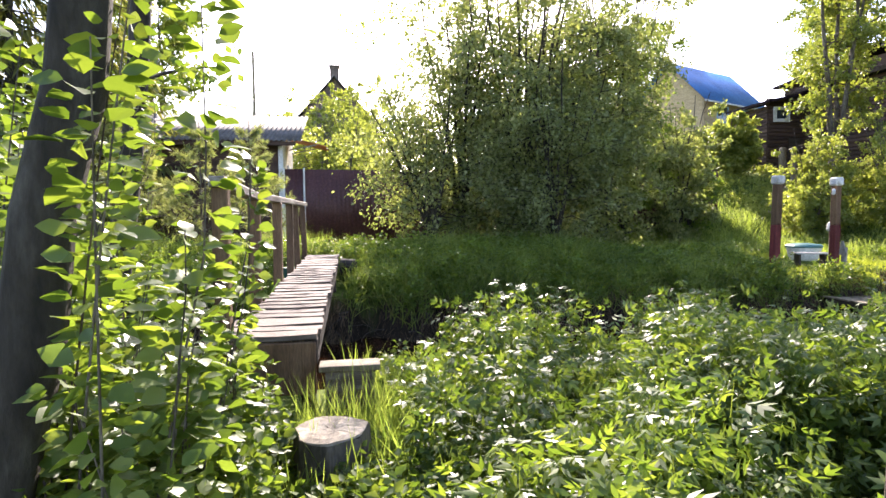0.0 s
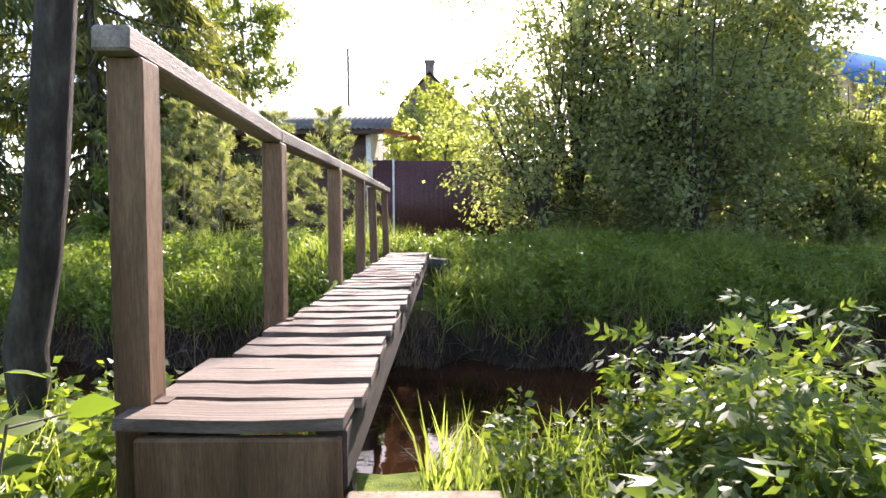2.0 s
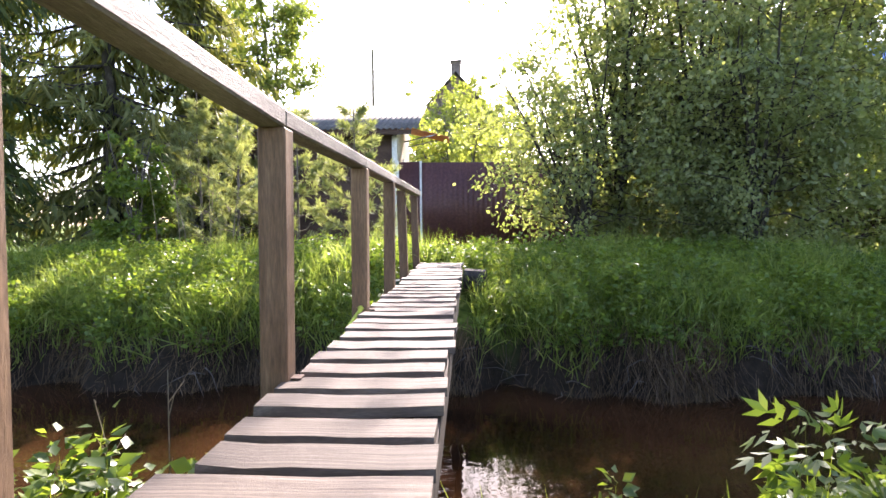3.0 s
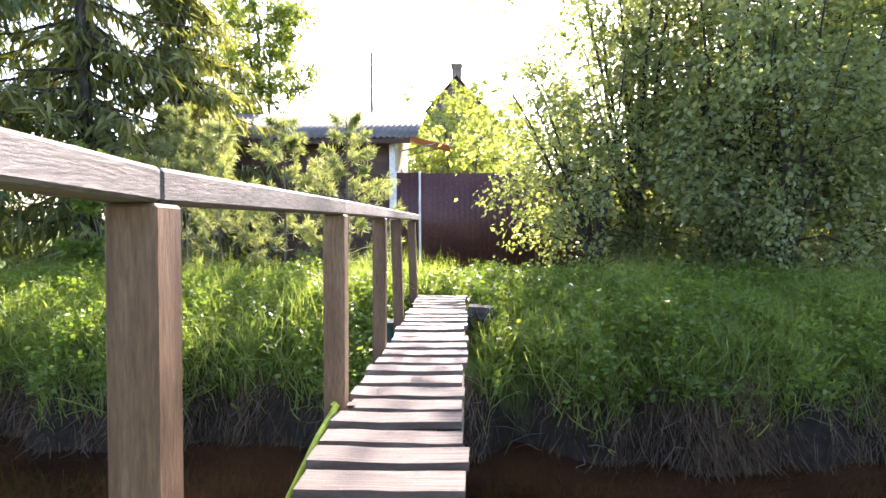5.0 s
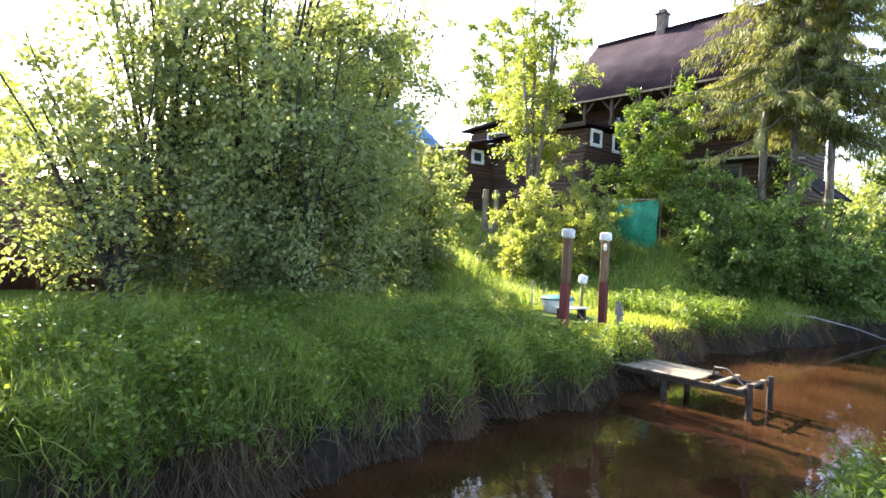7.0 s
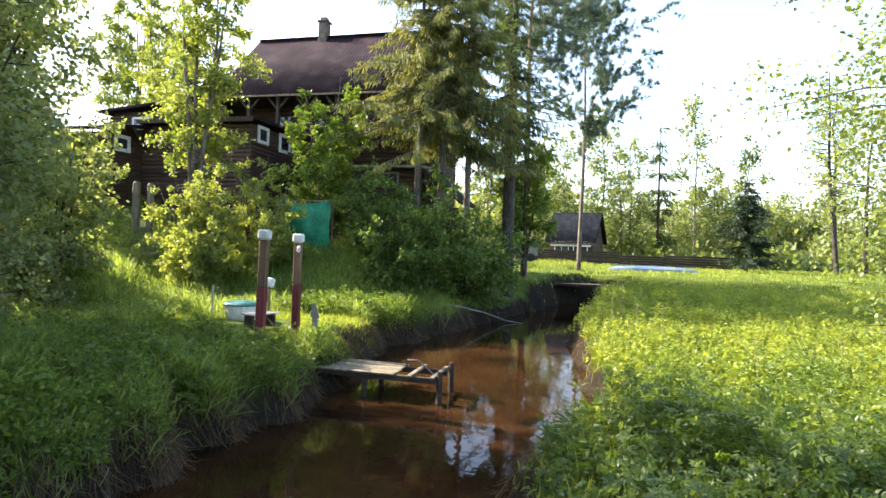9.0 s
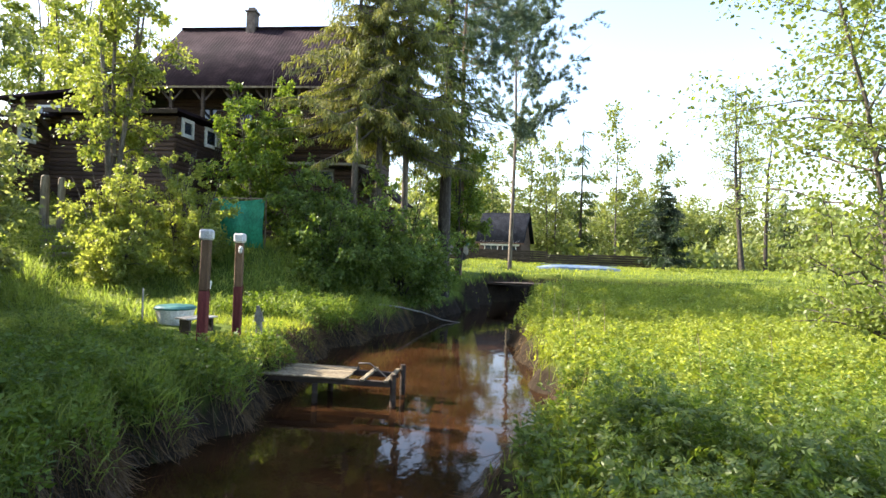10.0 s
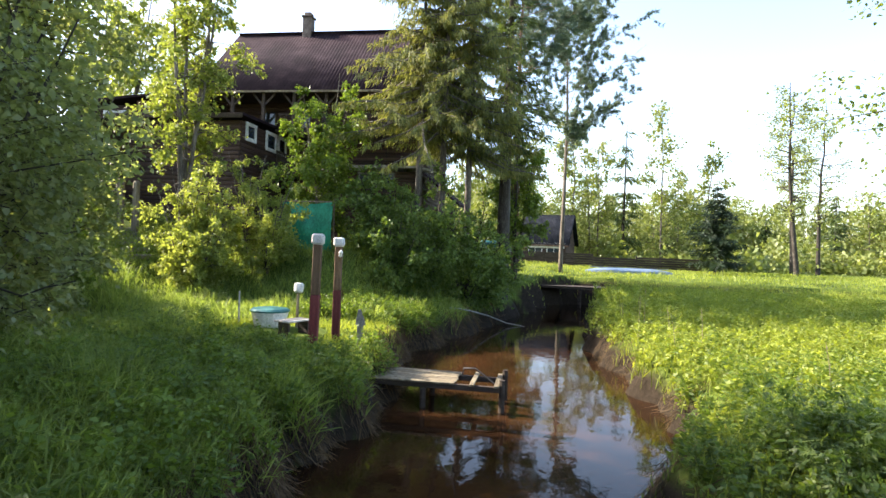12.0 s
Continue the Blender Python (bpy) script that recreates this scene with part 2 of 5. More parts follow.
def scatter(tv, tf, turns, places):
    """Copies of a template at many turns (n, 3, 3) and places (n, 3), as arrays."""
    tv, tf = np.asarray(tv, float), np.asarray(tf)
    v = np.einsum("nij,kj->nki", turns, tv) + places[:, None, :]
    f = tf[None] + (np.arange(len(places)) * len(tv))[:, None, None]
    return v.reshape(-1, 3), f.reshape(-1, tf.shape[1])


def unit(a):
    return a / np.maximum(np.linalg.norm(a, axis=-1, keepdims=True), 1e-9)


def turns_for(along, size, rng, face_up=0.6, width=1.0):
    """Turns whose y runs along the given ways; the leaf's face looks upwards as far as face_up says."""
    along = unit(along)
    n = len(along)
    up = np.tile([0, 0, 1.0], (n, 1)) * face_up + rng.normal(size=(n, 3)) * (1 - face_up) * 1.2
    side = unit(np.cross(along, up) + 1e-6)
    nor = np.cross(side, along)
    size = np.broadcast_to(np.asarray(size, float), (n,))[:, None]
    return np.stack([side * size * width, along * size, nor * size], axis=2)


LEAF = ([(0, 0, 0), (-0.33, 0.42, 0.07), (0, 1, -0.08), (0.33, 0.42, 0.07)], [(0, 3, 2), (0, 2, 1)])
LEAF_FINE = ([(0, 0, 0), (-0.26, 0.22, 0.06), (-0.36, 0.5, 0.05), (-0.2, 0.8, -0.02), (0, 1.03, -0.12), (0.2, 0.8, -0.02), (0.36, 0.5, 0.05), (0.26, 0.22, 0.06), (0, 0.5, -0.01)],
             [(0, 8, 1), (1, 8, 2), (2, 8, 3), (3, 8, 4), (4, 8, 5), (5, 8, 6), (6, 8, 7), (7, 8, 0)])
LANCE = ([(0, 0, 0), (-0.13, 0.3, 0.04), (-0.1, 0.65, 0.0), (0, 1, -0.15), (0.1, 0.65, 0.0), (0.13, 0.3, 0.04)], [(0, 5, 1), (1, 5, 4), (1, 4, 2), (2, 4, 3)])
SPRAY = ([(0, 0, 0), (-0.14, 0.35, 0.03), (0, 1, -0.05), (0.14, 0.35, 0.03)], [(0, 3, 2), (0, 2, 1)])
NEEDLE = ([(0, 0, 0), (-0.04, 0.5, 0), (0, 1, 0), (0.04, 0.5, 0)], [(0, 3, 2), (0, 2, 1)])
ARCH = ([(-0.012, 0, 0), (0.012, 0, 0), (-0.013, 0.45, 0.04), (0.013, 0.45, 0.04), (-0.01, 0.78, 0.2), (0.01, 0.78, 0.2), (0.0, 0.84, 0.55)], [(0, 1, 3), (0, 3, 2), (2, 3, 5), (2, 5, 4), (4, 5, 6)])
BLADE = ([(-0.012, 0, 0), (0.012, 0, 0), (-0.011, 0.5, 0.05), (0.011, 0.5, 0.05), (0.0, 1.0, 0.32)], [(0, 1, 3), (0, 3, 2), (2, 3, 4)])



def pinnate():
    """A compound leaf of five pointed leaflets along a drooping stalk."""
    v, f = [], []
    for along, side, size in ((0.35, -1, 0.5), (0.35, 1, 0.5), (0.7, -1, 0.46), (0.7, 1, 0.46), (0.72, 0, 0.5)):
        a = side * radians(48)
        dx, dy = math.sin(a), math.cos(a)
        k = len(v)
        for u, w in ((0, 0), (0.4, -0.19), (1, 0), (0.4, 0.19)):
            x, y = dx * u * size + dy * w * size, along + dy * u * size - dx * w * size
            v.append((x, y, 0.05 * (1 - abs(w) * 4) * 0.3 - 0.3 * y * y - 0.22 * abs(x) + 0.1))
        f += [(k, k + 3, k + 2), (k, k + 2, k + 1)]
    return v, f


PINNATE = pinnate()


def leaves_mesh(name, template, along, places, size, rng, face_up=0.6, width=1.0):
    v, f = scatter(*template, turns_for(along, size, rng, face_up, width), places)
    return np_mesh(name, v, f)


def tubes(name, lines, sides=6):
    """Tapered tubes along polylines: a list of (points, radii), joined into one mesh."""
    av, af, base = [], [], 0
    most = sides
    for pts, rad in lines:
        sides = most if np.max(rad) > 0.035 else 4 if np.max(rad) > 0.016 else 3
        ang = np.arange(sides) * 2 * math.pi / sides
        p = np.asarray(pts, float)
        d = unit(np.gradient(p, axis=0))
        ref = np.where(np.abs(d[:, 2:3]) > 0.9, [[1.0, 0, 0]], [[0, 0, 1.0]])
        a = unit(np.cross(d, ref))
        b = np.cross(d, a)
        r = np.asarray(rad, float)[:, None, None]
        ring = p[:, None, :] + r * (np.cos(ang)[None, :, None] * a[:, None, :] + np.sin(ang)[None, :, None] * b[:, None, :])
        av.append(ring.reshape(-1, 3))
        k = len(p)
        i, j = np.meshgrid(np.arange(k - 1), np.arange(sides), indexing="ij")
        q = np.stack([i * sides + j, i * sides + (j + 1) % sides, (i + 1) * sides + (j + 1) % sides, (i + 1) * sides + j], axis=-1).reshape(-1, 4)
        af.append(q + base)
        base += k * sides
    return np_mesh(name, np.concatenate(av), np.concatenate(af))


def box_bm(x0, y0, z0, x1, y1, z1, bevel=0.006, bm=None, m=None):
    bm = bm or bmesh.new()
    got = bmesh.ops.create_cube(bm, size=1.0, matrix=Matrix.LocRotScale(((x0 + x1) / 2, (y0 + y1) / 2, (z0 + z1) / 2), None, (x1 - x0, y1 - y0, z1 - z0)))
    vs = got["verts"]
    if bevel:
        es = list({e for v in vs for e in v.link_edges})
        r = bmesh.ops.bevel(bm, geom=es, offset=bevel, segments=1, affect="EDGES")
        vs = r["verts"]
    if m:
        bmesh.ops.transform(bm, matrix=m, verts=list({v for v in vs if v.is_valid}))
    return bm


def cyl_bm(r0, r1, z0, z1, sides=12, bm=None, x=0.0, y=0.0):
    bm = bm or bmesh.new()
    bmesh.ops.create_cone(bm, cap_ends=True, segments=sides, radius1=r0, radius2=r1, depth=z1 - z0, matrix=Matrix.Translation((x, y, (z0 + z1) / 2)))
    return bm


def lathe_bm(profile, sides=16):
    bm = bmesh.new()
    rings = []
    for r, z in profile:
        rings.append([bm.verts.new((r * math.cos(2 * math.pi * k / sides), r * math.sin(2 * math.pi * k / sides), z)) for k in range(sides)])
    for a, b in zip(rings, rings[1:]):
        for k in range(sides):
            bm.faces.new((a[k], a[(k + 1) % sides], b[(k + 1) % sides], b[k]))
    bm.faces.new(rings[0][::-1])
    bm.faces.new(rings[-1])
    return bm


def ss(a, b, v):
    t = np.clip((np.asarray(v, float) - a) / (b - a), 0, 1)
    return t * t * (3 - 2 * t)


# ---- ground and water ----
WATER_Z = -0.95
N_EDGE = ([-40, -3, -0.3, 2.2, 4.2, 5.8, 7.4, 9.3, 11, 13, 15.1, 17, 19.8, 23, 28.8, 33, 35.5], [11.4, 10.76, 10.8, 10.45, 10.6, 10.85, 10.8, 10.4, 10.8, 11.3, 11.4, 10.9, 10.2, 9.6, 8.4, 7.6, 6.0])
S_EDGE = ([-40, -3, 4, 6.6, 7.6, 9.2, 11, 14.3, 17, 19, 25, 28, 30, 31.5], [6.8, 6.4, 6.45, 6.4, 6.0, 5.2, 5.6, 5.8, 6.2, 6.1, 5.7, 5.3, 4.0, -10])


def bank_wob(x):
    """How far the banks' edges wander."""
    return 0.15 * np.sin(x * 2.1 + 0.7) + 0.1 * np.sin(x * 5.3) + 0.12 * np.sin(x * 3.3 + 2.0 * np.sin(x * 0.9)) + 0.05 * np.sin(x * 9.1)


def height(x, y):
    """The ground's height at x, y (arrays)."""
    x, y = np.asarray(x, float), np.asarray(y, float)
    wob = bank_wob(x)
    yn = np.interp(x, *N_EDGE) + wob
    ys = np.interp(x, *S_EDGE) + 0.8 * wob
    lump = 0.04 * np.sin(x * 1.7 + y * 0.9) + 0.03 * np.sin(x * 0.8 - y * 2.3)
    far = 1.3 * ss(10, 50, x)
    south = -0.24 + far + lump
    level = 0.34 - 0.36 * ss(3, 9, x)
    north = -0.15 + (level + 0.15) * ss(10.9, 12.6, y - (yn - 10.6)) + lump
    hill = 3.6 * ss(18.5, 33, y + 0.25 * (x - 8)) * ss(4.5, 16, x) + 4.0 * ss(30, 42, y) * ss(7, 18, x)
    shelf = 1.9 * ss(16.5, 21, x) * ss(11, 15, y)
    shelf = np.where(x > 29, np.maximum(shelf * (1 - ss(29, 38, x)), far), shelf)
    north = north + np.maximum(hill, shelf)
    bank_n = WATER_Z - 0.5 + (north - WATER_Z + 0.5) * ss(-0.45, 0.55, y - yn)
    bank_s = WATER_Z - 0.5 + (south - WATER_Z + 0.5) * ss(-0.45, 0.55, ys - y)
    mid = (yn + ys) / 2
    z = np.where(y > mid, bank_n, bank_s)
    east = ss(34.8, 36, x)
    z = z * (1 - east) + np.where(y > 6, north, south) * east
    return z


def hz(x, y):
    return float(height(np.array([x]), np.array([y]))[0])


def build_ground():
    xs = np.concatenate([[-900, -400, -200, -110, -70, -45, -30, -22, -16, -12], np.arange(-10, 37, 0.3), np.arange(37, 60, 1.5), [64, 70, 80, 95, 120, 160, 250, 450, 900]])
    ys = np.concatenate([[-900, -400, -200, -110, -70, -45, -30, -22, -16], np.arange(-12, 4, 0.5), np.arange(4, 14, 0.2), np.arange(14, 40, 0.6), [42, 46, 52, 60, 75, 100, 150, 250, 450, 900]])
    gx, gy = np.meshgrid(xs, ys, indexing="ij")
    v = np.stack([gx, gy, height(gx, gy)], axis=-1).reshape(-1, 3)
    i, j = np.meshgrid(np.arange(len(xs) - 1), np.arange(len(ys) - 1), indexing="ij")
    k = len(ys)
    f = np.stack([i * k + j, (i + 1) * k + j, (i + 1) * k + j + 1, i * k + j + 1], axis=-1).reshape(-1, 4)
    g = finish("ground", np_mesh("ground", v, f), M_GROUND, smooth=True)
    tagged(g, "grassy ground with a steep earthy stream bank", "ground", kind="structure")
    wv = [(-70, 3.5, WATER_Z), (24, 3.5, WATER_Z), (24, -14, WATER_Z), (36, -14, WATER_Z), (36, 13, WATER_Z), (-70, 13, WATER_Z), (24, 13, WATER_Z), (36, 3.5, WATER_Z)]
    wm = bpy.data.meshes.new("water")
    wm.from_pydata(wv, [], [(0, 1, 6, 5), (1, 7, 4, 6), (2, 3, 7, 1)])
    w = finish("water", wm, M_WATER)
    tagged(w, "brown peaty slow stream between grassy banks", "water", kind="structure")


build_ground()


# ---- footbridge ----
DECK_Z, DECK_X0, DECK_X1, DECK_Y0, DECK_Y1 = 0.55, -0.95, -0.33, 4.2, 12.45
POSTS = [(4.37, 1.67), (5.81, 1.612), (7.59, 1.622), (9.05, 1.622), (10.45, 1.625), (12.1, 1.63)]


def build_bridge():
    rng = random.Random(4)
    b = thing("footbridge", "narrow plank footbridge with one timber handrail over the stream", "bridge")
    for x in (DECK_X0 + 0.06, DECK_X1 - 0.10):
        part("beam", box_bm(x, DECK_Y0 + 0.03, DECK_Z - 0.22, x + 0.09, DECK_Y1 - 0.02, DECK_Z - 0.034, 0.01), M_BEAM, b, "dark bearer beam of the deck")
    part("cross_board", box_bm(DECK_X0 + 0.02, DECK_Y0 - 0.015, DECK_Z - 0.42, DECK_X1 - 0.02, DECK_Y0 + 0.026, DECK_Z - 0.045, 0.008), M_POST, b, "brown board closing the deck's near end")
    for x in (DECK_X0 + 0.1, DECK_X1 - 0.16):
        for y in (DECK_Y0 + 0.35, 11.3):
            part("support_post", box_bm(x, y, min(hz(x, y), -0.3) - 0.4, x + 0.11, y + 0.11, DECK_Z - 0.222, 0.01), M_BEAM, b, "dark supporting pile")
    for k, (y, top) in enumerate(POSTS):
        w = 0.055 if k < 3 else 0.05
        lean = Matrix.Translation((DECK_X0 - w, y, 0)) @ pose(0, 0, 0, rng.uniform(-0.8, 0.8), (-1.5 if k > 3 else 0.4), 0)
        part("post", box_bm(-w, -w, DECK_Z - 0.45, w, w, top - 0.075, 0.008, m=lean), M_POST, b, "brown square rail post")
        if k < 3:
            part("bracket", box_bm(DECK_X0 - 0.004, y - 0.03, DECK_Z + 0.012, DECK_X0 + 0.004, y + 0.03, DECK_Z + 0.07, 0.001), M_RUST, b, "small rusty angle bracket")
            part("bracket", box_bm(DECK_X0 + 0.006, y - 0.03, DECK_Z + 0.008, DECK_X0 + 0.05, y + 0.03, DECK_Z + 0.012, 0.001), M_RUST, b)
    for k, (j0, j1) in enumerate(((0, 1), (1, 2), (2, 5))):
        (ya, za), (yb, zb) = POSTS[j0], POSTS[j1]
        ya, yb = (ya - 0.1 if j0 == 0 else ya + 0.002), (yb + 0.08 if j1 == 5 else yb - 0.002)
        n = Vector((0, yb - ya, zb - za))
        m = Matrix.Translation((DECK_X0 - 0.055, ya, za - 0.074)) @ Matrix.Rotation(math.atan2(n.z, n.y), 4, "X")
        part("handrail", box_bm(-0.05, 0, 0, 0.06, n.length, 0.074, 0.008, m=m), M_RAIL, b, "grey worn handrail board")
    # planks: a few uneven shapes, shared
    shapes = []
    for s in range(6):
        r = random.Random(20 + s)
        bm = bmesh.new()
        bow, cuts = r.uniform(-0.08, 0.08), 5
        rows = []
        for i in range(cuts + 1):
            x = i / cuts
            y0, y1 = r.uniform(-0.008, 0.008) + bow * (x - 0.5) ** 2, r.uniform(-0.008, 0.008) + bow * (x - 0.5) ** 2
            z = r.uniform(-0.004, 0.004)
            rows.append([bm.verts.new(c) for c in ((x, -0.5 + y0 * 2, z - 0.034), (x, 0.5 + y1 * 2, z - 0.034), (x, 0.5 + y1 * 2 - 0.03, z), (x, -0.5 + y0 * 2 + 0.03, z))])
        for a, c in zip(rows, rows[1:]):
            for i in range(4):
                bm.faces.new((a[i], a[(i + 1) % 4], c[(i + 1) % 4], c[i]))
        bm.faces.new(rows[0][::-1])
        bm.faces.new(rows[-1])
        bmesh.ops.recalc_face_normals(bm, faces=bm.faces)
        me = bpy.data.meshes.new("plank")
        bm.to_mesh(me)
        bm.free()
        me.materials.append(M_PLANK)
        shapes.append(me)
    y = DECK_Y0
    k = 0
    while y < DECK_Y1 - 0.1:
        near = y < 4.95
        w = rng.uniform(0.155, 0.185) if near else rng.uniform(0.15, 0.185)
        gap = rng.uniform(0.012, 0.035) if near else rng.uniform(0.055, 0.085)
        p = new("plank", shapes[k % 6])
        p.parent = b
        x0 = DECK_X0 + rng.uniform(-0.03, 0.015) - (0.05 if near else 0)
        x1 = DECK_X1 + rng.uniform(-0.02, 0.02)
        p.matrix_basis = pose(x0, y + w / 2, DECK_Z + rng.uniform(0, 0.006), 0, rng.uniform(-0.5, 0.5), rng.uniform(-1.2, 1.2)) @ Matrix.Diagonal((x1 - x0, w, 1, 1))
        y += w + gap
        k += 1


build_bridge()


def build_steps():
    s = thing("step_box", "silvery board step on a grey plank box before the bridge", "step", at=(-0.15, 4.0, 0))
    part("tread", box_bm(-0.17, -0.05, 0.345, 0.24, 0.13, 0.385, 0.006), M_POLE, s)
    part("riser", box_bm(-0.13, -0.03, -0.2, 0.2, 0.0, 0.343, 0.005), M_PLANK, s, "weathered plank riser")
    part("back_board", box_bm(-0.13, 0.08, -0.2, 0.2, 0.11, 0.343, 0.005), M_BEAM, s)
    log = thing("stepping_log", "pale sawn log set upright as a stepping block", "log")
    r = random.Random(8)
    wave = [0.2 * (1 + 0.05 * math.sin(3 * a + 1) + 0.04 * math.sin(7 * a) + r.uniform(-0.03, 0.03)) for a in [2 * math.pi * k / 28 for k in range(28)]]

    def ring(bm, scale, z, rough=0.0):
        return [bm.verts.new((w * scale * math.cos(2 * math.pi * k / 28), w * scale * math.sin(2 * math.pi * k / 28), z + r.uniform(-rough, rough))) for k, w in enumerate(wave)]

    bm = bmesh.new()
    rows = [ring(bm, 1.06, -0.25), ring(bm, 1.04, 0.02), ring(bm, 1.0, 0.17), ring(bm, 0.985, 0.2, 0.012)]
    for a, c in zip(rows, rows[1:]):
        for k in range(28):
            bm.faces.new((a[k], a[(k + 1) % 28], c[(k + 1) % 28], c[k]))
    bark = part("bark", bm, M_BARK, log, "grey peeling bark")
    bm = bmesh.new()
    rows = [ring(bm, f, z, 0.004) for f, z in ((0.975, 0.195), (0.95, 0.208), (0.7, 0.212), (0.4, 0.209), (0.12, 0.205))]
    for a, c in zip(rows, rows[1:]):
        for k in range(28):
            bm.faces.new((a[k], a[(k + 1) % 28], c[(k + 1) % 28], c[k]))
    bm.faces.new(rows[-1])
    face = part("cut_face", bm, M_STONE, log, "pale weathered sawn face")
    log.matrix_world = pose(-0.22, 3.25, 0.02, 1.5, -1, 0)


build_steps()


# ---- plants ----
def profile_round(t):
    return np.sqrt(np.maximum(1 - (2 * t - 0.9) ** 2 * 0.8, 0.05))


def broadleaf(name, label, base, tall, crown_r, start, limbs, leaf_n, leaf, mat, bark, seed, stems=1, trunk_r=0.12, droop=0.15, spread=0.28,
              template=LEAF, lean=(0, 0), cat="tree", fan=0.5, squash=(1, 1), group=""):
    """A tree or bush: tapered stems, limbs, twigs, and leaves clustered along the twigs."""
    rng = np.random.default_rng(seed)
    x0, y0 = base[:2]
    z0 = hz(x0, y0) - 0.1 if len(base) < 3 else base[2]
    lines, ends = [], []
    for s in range(stems):
        a = rng.uniform(0, 2 * math.pi)
        out = (0 if stems == 1 else crown_r * fan) * np.array([math.cos(a) * squash[0], math.sin(a) * squash[1]]) * rng.uniform(0.3, 1)
        h = tall * (1 if s == 0 else rng.uniform(0.65, 0.98))
        t = np.linspace(0, 1, 9)
        wig = np.cumsum(rng.normal(size=(9, 2)) * 0.02 * h * 0.5, axis=0) * t[:, None]
        pts = np.stack([x0 + out[0] * t ** 1.3 + lean[0] * t + wig[:, 0], y0 + out[1] * t ** 1.3 + lean[1] * t + wig[:, 1], z0 + h * t], axis=1)
        r0 = trunk_r * (1 if stems == 1 else rng.uniform(0.6, 1))
        lines.append((pts, r0 * (1 - 0.9 * t) + 0.006))
        for k in range(max(3, limbs // stems)):
            u = start + (0.97 - start) * (k + rng.uniform(0, 1)) / max(3, limbs // stems)
            p0 = np.array([np.interp(u, t, pts[:, c]) for c in range(3)])
            az = rng.uniform(0, 2 * math.pi)
            reach = crown_r * (1 if stems == 1 else 0.62) * float(profile_round((u - start) / (1 - start))) * rng.uniform(0.6, 1.05)
            rise = rng.uniform(0.15, 0.75) * reach * (1 - 0.3 * u)
            q = np.linspace(0, 1, 6)
            b = p0 + np.stack([np.cos(az) * squash[0] * reach * q, np.sin(az) * squash[1] * reach * q, rise * q - droop * reach * q ** 2 * 1.5], axis=1)
            b[1:] += rng.normal(size=(5, 3)) * 0.05 * reach
            rl = max(0.008, r0 * (1 - 0.85 * u) * 0.45)
            lines.append((b, rl * (1 - 0.85 * q) + 0.003) if rl > 0.016 else (b[[0, 2, 5]], (rl * (1 - 0.85 * q) + 0.003)[[0, 2, 5]]))
            for w in range(4):
                v = rng.uniform(0.25, 1.0)
                s0 = np.array([np.interp(v, q, b[:, c]) for c in range(3)])
                d = unit(b[-1] - b[0] + rng.normal(size=3) * reach * 0.7)
                ln = reach * rng.uniform(0.25, 0.5)
                tw = s0 + d * ln * np.linspace(0, 1, 4)[:, None]
                tw[:, 2] -= droop * ln * np.linspace(0, 1, 4) ** 2
                lines.append((tw[::3], np.array([rl * 0.35, 0.002])))
                ends.append((tw[0], tw[-1], ln))
    trunk = finish("trunk", tubes("trunk", lines, 6), bark, smooth=True)
    a0 = np.array([e[0] for e in ends])
    a1 = np.array([e[1] for e in ends])
    ln = np.array([e[2] for e in ends])
    pick = rng.choice(len(ends), leaf_n, p=ln / ln.sum())
    u = rng.uniform(0.05, 1.1, leaf_n)[:, None]
    pos = a0[pick] * (1 - u) + a1[pick] * u + rng.normal(size=(leaf_n, 3)) * (spread * ln[pick])[:, None] * 0.75
    pos[:, 2] = np.maximum(pos[:, 2], z0 + 0.12)
    along = unit(a1[pick] - a0[pick]) * 0.6 + rng.normal(size=(leaf_n, 3)) * 0.7
    along[:, 2] -= droop * 1.5 + 0.15
    crown = finish("crown", leaves_mesh("crown", template, along, pos, leaf * rng.uniform(0.6, 1.25, leaf_n), rng, 0.55), mat)
    e = thing(name, label, cat, group)
    trunk.parent = crown.parent = e
    return e


